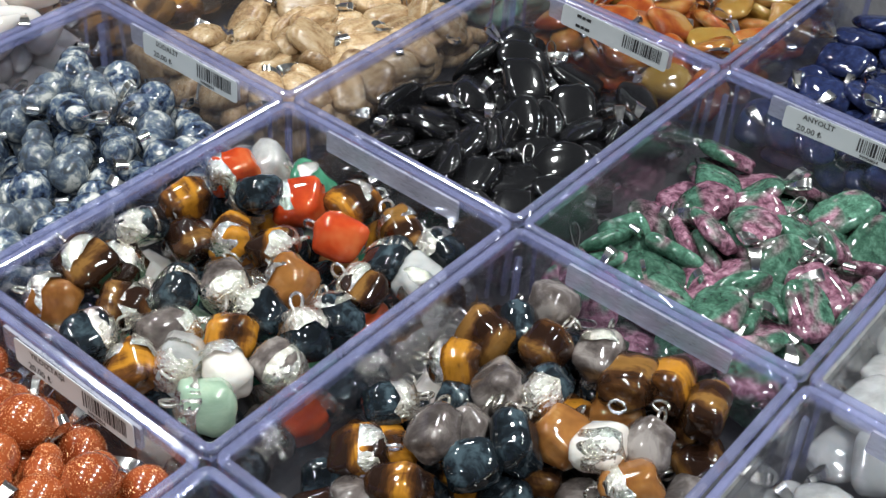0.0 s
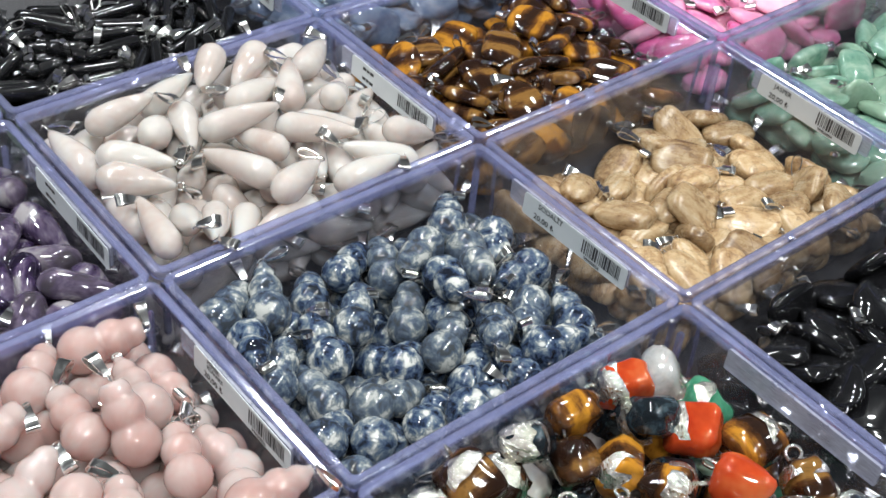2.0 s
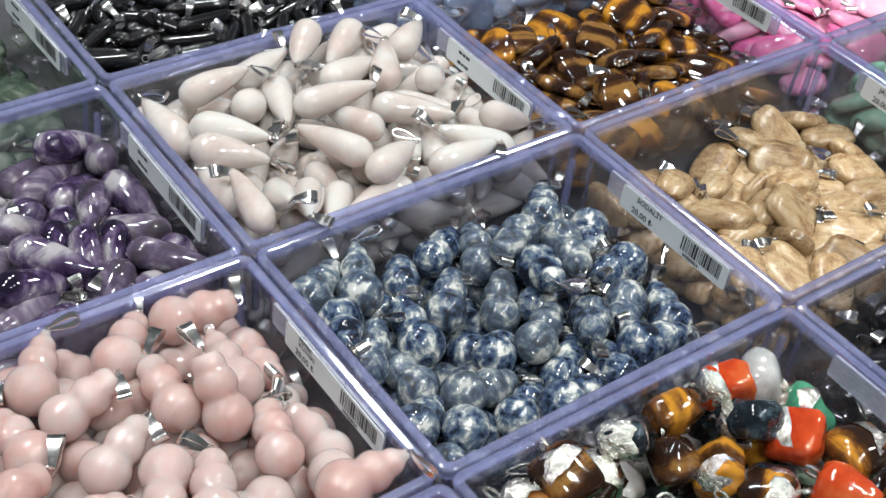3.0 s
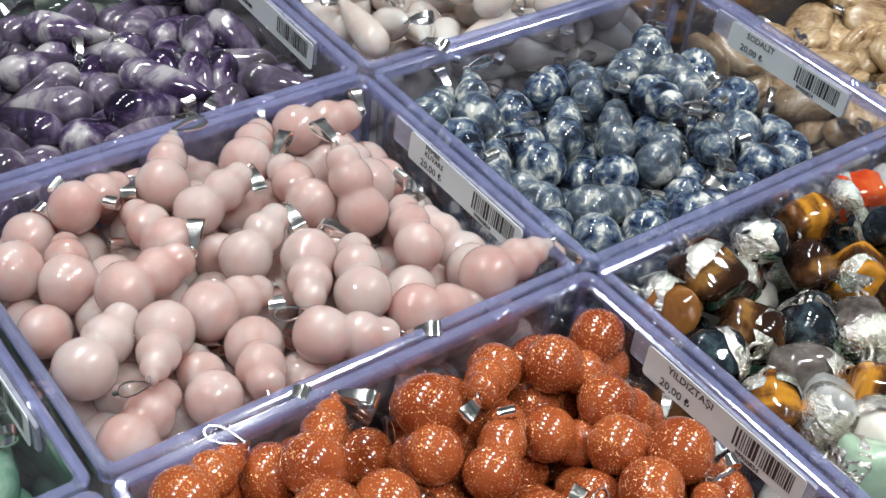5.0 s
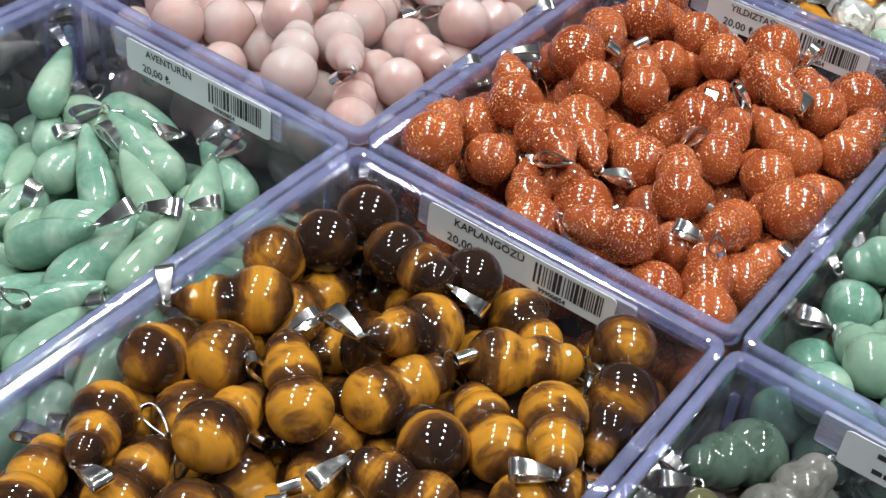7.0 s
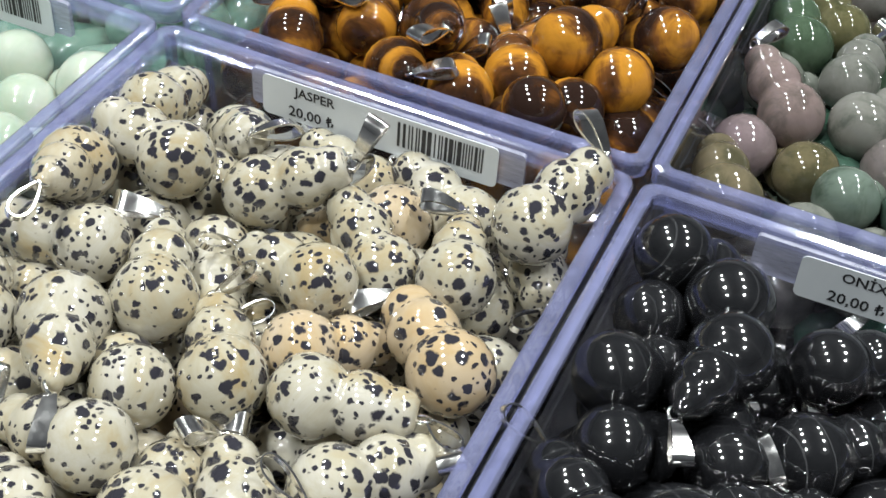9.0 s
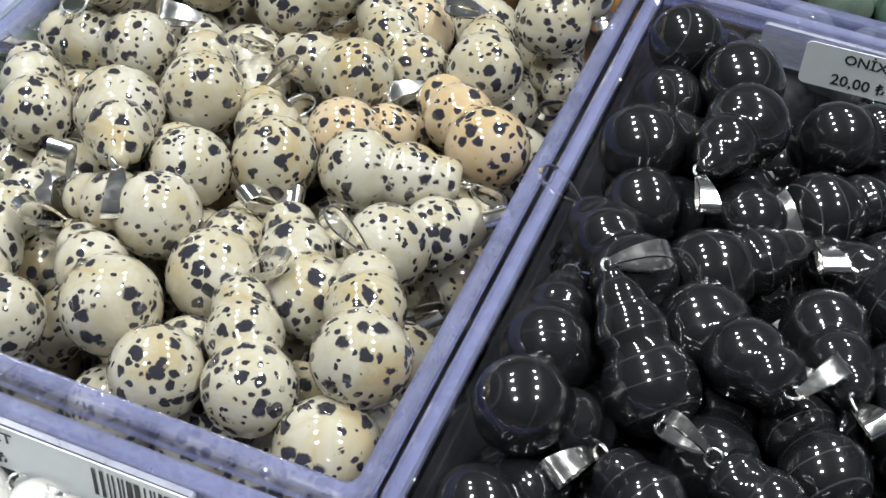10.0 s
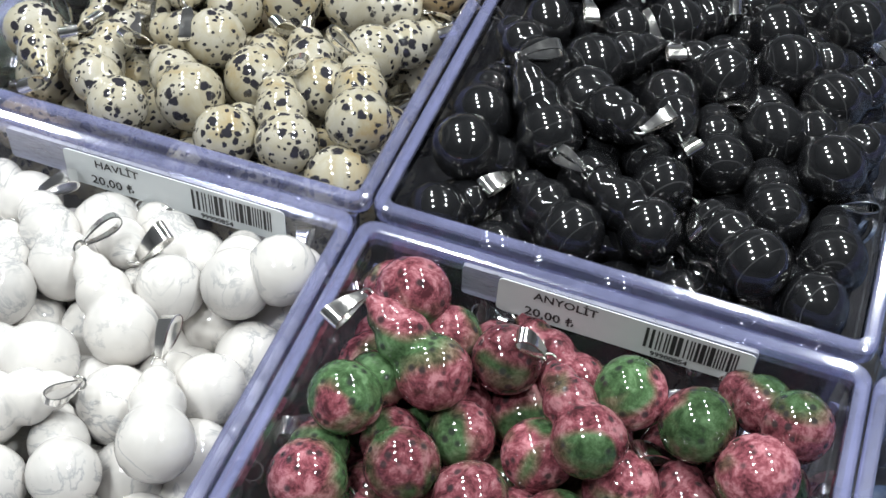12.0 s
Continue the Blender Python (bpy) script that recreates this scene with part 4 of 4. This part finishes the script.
GOLDSTONE_LIE_A = [
    (16, 65, -1, 174, -11), (9, 91, -6, -40, 13), (16, 103, -4, 89, -32), (13, 121, -4, -24, 1), (23, 62, -3, 163, -32), (15, 34, -1, 165, -8),
    (7, 29, -7, 106, -14), (26, 31, -1, -40, 13), (20, 18, -6, 102, -17), (41, 6, -9, 124, 27), (47, 19, -7, 151, -17), (10, 8, -13, 112, -20),
    (9, 7, -1, 106, -30), (35, 69, -4, 125, 2), (50, 73, -8, 178, -35), (31, 90, -7, 67, -33), (44, 99, -4, 82, -28), (32, 106, -5, 77, -23),
    (59, 95, -1, -28, 6),
]
GOLDSTONE_LIE_B = [
    (65, 35, -4, 123, -2), (48, 47, -10, 159, -1), (29, 45, -5, -48, -7), (64, 61, -8, 94, -18), (65, 11, -2, -179, -37), (79, 40, -10, -87, 3),
    (89, 8, -10, 125, -22), (75, 7, -10, 164, -22), (88, 26, -13, 70, 5), (89, 50, -4, 148, -41), (77, 62, -7, 137, -51), (78, 76, -8, 145, -30),
    (76, 97, -5, 139, -16), (54, 108, -1, 101, 3), (81, 108, -4, 93, -12), (71, 25, -11, 89, -30), (89, 67, -12, 94, -18), (89, 84, -7, 108, -13),
]
HEROES[(1, -1)] = GOLDSTONE_LIE_A + GOLDSTONE_LIE_B
SWINGS[(1, -1)] = {4: (151, 52, 0), 20: (-26, 12, 0), 14: (-167, 20, 2), 30: (-119, 53, 2), 18: (108, -3, 0), 9: (26, -6, 0), 23: (-30, -7, 2), 24: (-64, 8, 2), 27: (-79, 16, 0), 35: (-51, 12, 0), 13: (-57, 39, 0), 36: (-119, -6, 0)}
ROSE_LIE_A = [
    (10, 99, -3, 82, 16), (21, 116, -3, -31, 10), (16, 53, -2, 154, 26), (14, 28, -2, 102, -7), (37, 44, -3, -166, -15), (51, 58, -3, 119, 42),
    (41, 84, -3, -167, -19), (61, 71, -1, -30, -2), (69, 100, -4, 168, -15), (51, 94, -2, 176, 43), (67, 117, -3, -148, 23), (89, 107, -3, 90, 38),
    (80, 75, -1, 156, 7), (89, 86, -5, 80, -46), (86, 59, -2, 79, -31), (63, 41, -4, 103, -40), (76, 46, -7, -12, 4), (35, 17, -7, 145, -11),
    (50, 25, -1, 103, -7),
]
ROSE_LIE_B = [
    (66, 28, -2, -38, 20), (67, 6, -3, 128, -8), (70, 14, -14, 172, -4), (86, 30, -9, -164, -50), (88, 6, -9, 107, -13), (42, 7, -12, -157, -29),
    (30, 56, -2, 100, 38), (17, 78, -3, 139, -2), (13, 17, -8, 130, -18), (40, 103, -4, 161, -17), (26, 6, -5, 138, -52), (62, 82, -9, 151, -15),
]
HEROES[(0, -1)] = ROSE_LIE_A + ROSE_LIE_B
SWINGS[(0, -1)] = {25: (-15, -9, 0), 5: (-2, -17, 0), 30: (-23, 7, 0), 15: (-26, 1, 0), 20: (-23, -9, 0), 26: (161, -6, 1), 28: (2, -4, 2), 3: (-32, 7, 0)}
AVENTURINE_LIE_A = [
    (73, 118, -25, -176, -3), (54, 110, -23, 176, 23), (25, 122, -24, 1, 5), (33, 93, -24, 103, -23), (49, 92, -27, 117, -17), (50, 80, -24, 25, -9),
    (68, 96, -22, 144, -20), (76, 99, -26, 148, -14), (21, 101, -26, 130, -32), (28, 110, -22, 165, -8), (67, 67, -25, 92, -30), (14, 107, -20, 131, -26),
    (28, 56, -24, 0, 7), (50, 69, -24, 29, -11), (49, 41, -24, 167, -46), (62, 24, -23, 136, -18), (65, 49, -25, 71, -34), (65, 38, -26, 154, -23),
    (77, 26, -22, 104, -21),
]
AVENTURINE_LIE_B = [
    (81, 42, -23, 105, -20), (78, 75, -22, 121, -17),
]
HEROES[(0, -2)] = AVENTURINE_LIE_A + AVENTURINE_LIE_B
SODALITE_LIE_A = [
    (19, 30, -25, 163, -4), (42, 30, -20, 134, -16), (35, 45, -18, 135, -5), (21, 71, -21, 169, -26), (11, 57, -19, 110, -27), (20, 88, -14, -51, 14),
    (29, 98, -14, -35, 18), (24, 117, -20, -48, 4), (46, 115, -19, -82, 10), (59, 103, -21, -51, 9), (74, 111, -23, 158, 7), (62, 84, -17, -48, -7),
    (79, 90, -17, 87, -29), (43, 62, -22, 108, -56), (45, 76, -22, 88, -39), (62, 61, -17, 116, -7), (58, 48, -19, 118, -31), (67, 28, -19, 95, -40),
    (56, 20, -23, 176, -33),
]
SODALITE_LIE_B = [
    (82, 38, -20, 109, -6), (79, 20, -18, 81, -54), (72, 7, -16, 122, -33), (85, 10, -21, 106, -40), (74, 63, -23, 98, -28), (25, 11, -14, -15, 20),
    (12, 8, -14, 125, -20), (18, 23, -14, 169, -20), (15, 41, -21, 111, -37), (17, 100, -14, 160, -1), (89, 50, -14, 108, -30), (84, 77, -20, 160, -46),
    (37, 82, -14, -28, 20), (42, 10, -20, 108, -48),
]
HEROES[(0, 0)] = SODALITE_LIE_A + SODALITE_LIE_B
SWINGS[(0, 0)] = {2: (-10, 14, 0), 31: (46, 5, 0), 5: (-20, 29, 0), 15: (-27, 4, 2), 11: (-23, 7, 0), 17: (-8, 45, 0), 24: (-4, 42, 0), 28: (-10, 30, 0)}
PALE_ROSE_LIE_A = [
    (6, 74, 4, -42, -8), (9, 92, 0, -55, -6), (27, 48, -1, -17, -20), (17, 41, 0, 113, -4), (17, 20, 0, 84, 31), (43, 52, 1, 65, 15),
    (64, 65, 0, -164, -19), (56, 77, 0, 50, 1), (74, 53, 0, -152, -1), (90, 104, -6, -131, 4), (90, 79, -4, 79, -1), (49, 101, 0, 131, 10),
    (25, 105, 0, 129, -16), (57, 115, 0, 168, 14), (80, 108, 1, 90, -26), (38, 14, 0, 51, -11), (49, 8, 0, 49, -13), (33, 6, -7, -166, 21),
    (70, 5, -6, 173, -14),
]
PALE_ROSE_LIE_B = [
    (78, 19, -3, -33, 15), (78, 31, -7, -31, 12), (78, 43, -13, -29, 13), (86, 55, 0, 119, -12), (33, 33, 0, 128, -31), (41, 87, 0, 157, 1),
    (89, 6, 0, 158, -20), (32, 70, 0, 104, -13),
]
HEROES[(-1, 0)] = PALE_ROSE_LIE_A + PALE_ROSE_LIE_B
SWINGS[(-1, 0)] = {0: (5, 37, 0), 2: (-75, 5, 0), 17: (45, 12, 0), 18: (-13, 24, 0), 7: (129, -4, 0)}
MIXED_LIE_A = [
    (53, 98, -13, -156, 24, 7), (29, 102, -13, -175, -14, 7), (66, 114, -13, -177, -5, 1), (76, 84, -13, -173, 34, 1), (73, 99, -13, 122, 3, 2), (10, 14, -13, -143, 26, 4),
    (28, 27, -13, 57, -25, 1), (30, 11, -13, 66, -45, 2), (61, 40, -13, -141, -17, 0), (46, 28, -13, 97, -53, 3), (77, 15, -13, -138, 12, 5), (81, 41, -13, -13, 5, 3),
    (58, 21, -13, -25, 5, 6), (50, 11, -13, 125, 6, 0), (27, 72, -13, -40, -2, 0), (40, 79, -13, 30, -17, 0),
]
MIXED_LIE_B = [
    (18, 63, -13, -147, -50, 1), (6, 71, -8, -38, 3, 0), (57, 70, -13, 168, -21, 4), (43, 55, -13, -38, 7, 3), (34, 41, -13, 84, -57, 2), (61, 54, -13, -156, -17, 2),
    (78, 54, -12, 121, -3, 2), (79, 68, -14, 155, 25, 2), (6, 52, -8, -24, -9, 2), (8, 29, -8, -177, -35, 1), (9, 39, -16, 81, -28, 1), (20, 92, -10, -171, -55, 2),
    (24, 113, -15, -176, -51, 8), (7, 94, -8, 179, -51, 7), (9, 110, -13, -178, -38, 6), (44, 114, -13, 88, -57, 0),
]
MIXED_LIE_C = [
    (82, 115, -13, 164, -26, 2), (86, 99, -13, -63, -1, 6), (71, 28, -13, 173, -33, 9),
]
HEROES[(1, 0)] = MIXED_LIE_A + MIXED_LIE_B + MIXED_LIE_C
BROWN_LIE_A = [
    (12, 95, -15, 178, 13, 0), (16, 107, -18, 123, -2, 1), (20, 121, -11, -86, -7, 2), (12, 80, -16, -167, -15, 3), (27, 81, -16, -43, 9, 2), (39, 89, -16, -90, -6, 1),
    (43, 114, -16, 148, 19, 2), (29, 104, -15, 138, 9, 0), (56, 111, -16, -48, -21, 0), (67, 118, -16, -83, -17, 3), (80, 116, -16, 104, -19, 0), (8, 54, -16, 54, 14, 1),
    (14, 34, -16, 33, -7, 3), (27, 52, -13, 108, 5, 2), (30, 63, -19, 79, -11, 2), (41, 52, -16, 42, 7, 1),
]
BROWN_LIE_B = [
    (45, 67, -16, 145, -21, 1), (65, 81, -14, -107, -31, 4), (53, 80, -18, 103, -4, 5), (78, 77, -16, -143, -6, 5), (31, 32, -16, -175, -26, 3), (74, 91, -16, 107, -62, 2),
]
HEROES[(2, 0)] = BROWN_LIE_A + BROWN_LIE_B
ANYOLITE_LIE_A = [
    (13, 118, -5, -178, -24), (7, 108, -16, 89, -13), (22, 116, -7, 137, -26), (21, 103, -5, 127, -62), (33, 114, -8, 142, -53), (45, 115, -5, 130, -48),
    (58, 112, -5, 112, -31), (71, 110, -5, 81, -7), (39, 111, -20, 135, -27), (29, 98, -15, 96, -42), (9, 92, -6, 64, -57), (7, 77, -11, 69, -26),
    (23, 85, -10, 152, -52), (69, 112, -18, 119, -40), (61, 99, -16, 129, -46), (84, 104, -5, 134, -58), (90, 116, -5, 124, -39), (53, 99, -5, 107, -28),
    (40, 98, -26, 67, -40),
]
ANYOLITE_LIE_B = [
    (46, 99, -14, 56, -31), (36, 83, -11, 130, -44),
]
HEROES[(2, -4)] = ANYOLITE_LIE_A + ANYOLITE_LIE_B
SWINGS[(2, -4)] = {4: (103, -14, 0), 2: (94, -17, 0), 16: (87, -7, 0), 0: (-104, 48, 2)}
HOWLITE_LIE_A = [
    (27, 120, -8, 162, -27), (46, 120, -7, -14, 6), (69, 117, -6, 146, -12), (84, 112, -6, 123, -8), (93, 114, -6, 120, -8), (69, 106, -10, 109, -36),
    (77, 109, -20, 148, -33), (65, 95, -12, 121, -17), (53, 82, -11, 177, -39), (70, 81, -15, 101, -44), (85, 71, -6, 116, -22), (86, 90, -15, 172, -41),
    (36, 94, -11, 85, -63), (45, 105, -11, 159, -2), (70, 62, -13, 107, -36), (51, 67, -9, 76, -65), (89, 114, -21, 147, -61), (57, 56, -14, 147, -35),
]
HEROES[(1, -4)] = HOWLITE_LIE_A
SWINGS[(1, -4)] = {7: (56, 16, 0), 15: (-101, 28, 2), 2: (-16, 7, 0), 3: (4, 0, 2)}
AGATE_LIE_A = [
    (14, 46, -9, 133, -39), (7, 63, -12, 37, -37), (16, 89, -11, 139, -37), (10, 76, -10, 119, -17), (23, 66, -9, 93, -19), (22, 32, -11, 133, -54),
    (31, 23, -8, 69, -32), (9, 12, -9, 115, -24), (7, 35, -11, 61, -51), (37, 42, -12, 128, -38), (26, 11, -10, 30, -30), (30, 49, -9, 52, -38),
    (9, 120, -10, -101, 11), (19, 108, -10, 61, -52), (47, 14, -9, 119, -57), (45, 26, -9, 86, -32), (35, 68, -16, 107, -30),
]
HEROES[(2, -2)] = [(hx, hy, hz - 7, head, rise) for hx, hy, hz, head, rise in AGATE_LIE_A]
# grid place: name, shape, materials, fill level in mm, words for the stone, label text ("" unreadable, None no label), label shift
BOXES = {
    (0, 0): ("sodalite_gourd_pendant", "gourd", [SODALITE], -19, "blue-grey sodalite gourd", "SODAL\u0130T", 0.004),
    (0, -1): ("rose_quartz_gourd_pendant", "gourd", [ROSE], -3, "pink rose quartz gourd", "PEMBE/KUVARS", 0.005),
    (1, -1): ("goldstone_gourd_pendant", "gourd", [GOLDSTONE], -6, "glittering orange goldstone gourd", "YILDIZTA\u015eI", 0.002),
    (1, -2): ("tiger_eye_gourd_pendant", "gourd", [TIGER], -7, "golden brown tiger eye gourd", "KAPLANG\u00d6Z\u00dc", -0.0005),
    (1, -3): ("jasper_gourd_pendant", "gourd", [DALMATIAN], -6, "cream black-spotted jasper gourd", "JASPER", -0.001),
    (2, -3): ("onyx_gourd_pendant", "gourd", [ONYX], -9, "glossy black onyx gourd", "ON\u0130X", 0.005),
    (1, -4): ("howlite_gourd_pendant", "gourd", [HOWLITE], -11, "white howlite gourd", "HAVL\u0130T", 0.0105),
    (2, -4): ("anyolite_gourd_pendant", "gourd", [ANYOLITE], -10, "red and green anyolite gourd", "ANYOL\u0130T", 0.004),
    (2, -2): ("agate_gourd_pendant", "gourd", [AGATE], -16, "grey-green agate gourd", "", 0.002),
    (2, -1): ("aventurine_gourd_pendant", "gourd", [AVENTURINE], -10, "green aventurine gourd", "", 0.002),
    (-1, 0): ("rose_quartz_drop_pendant", "drop", [PALE_ROSE], -2, "pale rose quartz drop", "", 0.004),
    (-1, -1): ("amethyst_drop_pendant", "drop", [AMETHYST], -12, "purple amethyst drop", "", 0.004),
    (0, -2): ("aventurine_drop_pendant", "drop", [AVENTURINE], -23, "green aventurine drop", "AVENTUR\u0130N", 0.0015),
    (-2, 0): ("onyx_stick_pendant", "stick", [ONYX_PLAIN], -12, "black onyx stick", "", 0.0),
    (0, 1): ("picture_jasper_flat_pendant", "slim", [JASPER], -10, "tan picture jasper", "JASPER", 0.0),
    (-1, 1): ("tiger_eye_flat_pendant", "flat", [TIGER, TIGER_BROWN, TIGER_BROWN], -10, "golden tiger eye", "", 0.0),
    (1, 1): ("onyx_flat_pendant", "flat", [ONYX_PLAIN], -10, "black onyx", "", 0.003),
    (2, 1): ("anyolite_flat_pendant", "flat", [ANYOLITE_GREEN], -9, "green and pink anyolite", "ANYOL\u0130T", 0.003),
    (0, 2): ("aventurine_flat_pendant", "flat", [AVENTURINE], -10, "green aventurine", "", 0.0),
    (1, 2): ("carnelian_flat_pendant", "flat", [CARNELIAN], -10, "orange carnelian", "", 0.0),
    (2, 2): ("goldstone_flat_pendant", "flat", [BLUE_DARK], -12, "dark blue goldstone", "", 0.0),
    (-1, 2): ("agate_flat_pendant", "flat", [MAGENTA], -12, "bright pink agate", "", 0.0),
    (-2, 1): ("quartz_flat_pendant", "flat", [BLUE_GREY], -13, "grey-blue quartz", "", 0.0),
    (-2, -1): ("stone_flat_pendant", "flat", [MOSS_DARK], -18, "dark green stone", "", 0.0),
    (-1, -2): ("agate_drop_pendant", "drop", [GREY_STONE], -18, "grey agate drop", "", 0.0),
    (0, -3): ("jade_gourd_pendant", "gourd", [JADE_PALE], -14, "pale green jade gourd", "", 0.0),
    (1, 0): ("stone_capped_pendant", "block", MIXED, -14, "mixed tumbled stone", None, 0.0),
    (2, 0): ("stone_capped_pendant", "block", BROWNS, -17, "brown and blue tumbled stone", None, 0.0),
    (3, 1): ("milky_quartz_flat_pendant", "flat", [CLEAR], -10, "milky quartz", None, 0.0),
    (3, 0): ("milky_quartz_flat_pendant", "flat", [CLEAR], -11, "milky quartz", None, 0.0),
    (3, -3): ("quartz_gourd_pendant", "gourd", [BLUE_GREY], -18, "grey-blue quartz gourd", None, 0.0),
    (3, -4): ("quartz_gourd_pendant", "gourd", [BLUE_GREY], -18, "grey-blue quartz gourd", None, 0.0),
}
for (bi, bj), (name, shape, mats, level, word, text, shift) in BOXES.items():
    plastic_box(bi, bj, word, text, shift)
    fill_box(bi, bj, name, shape, mats, level, word, HEROES.get((bi, bj), ()), SWINGS.get((bi, bj), {}), 0.3 if mats is BROWNS else 0.85)
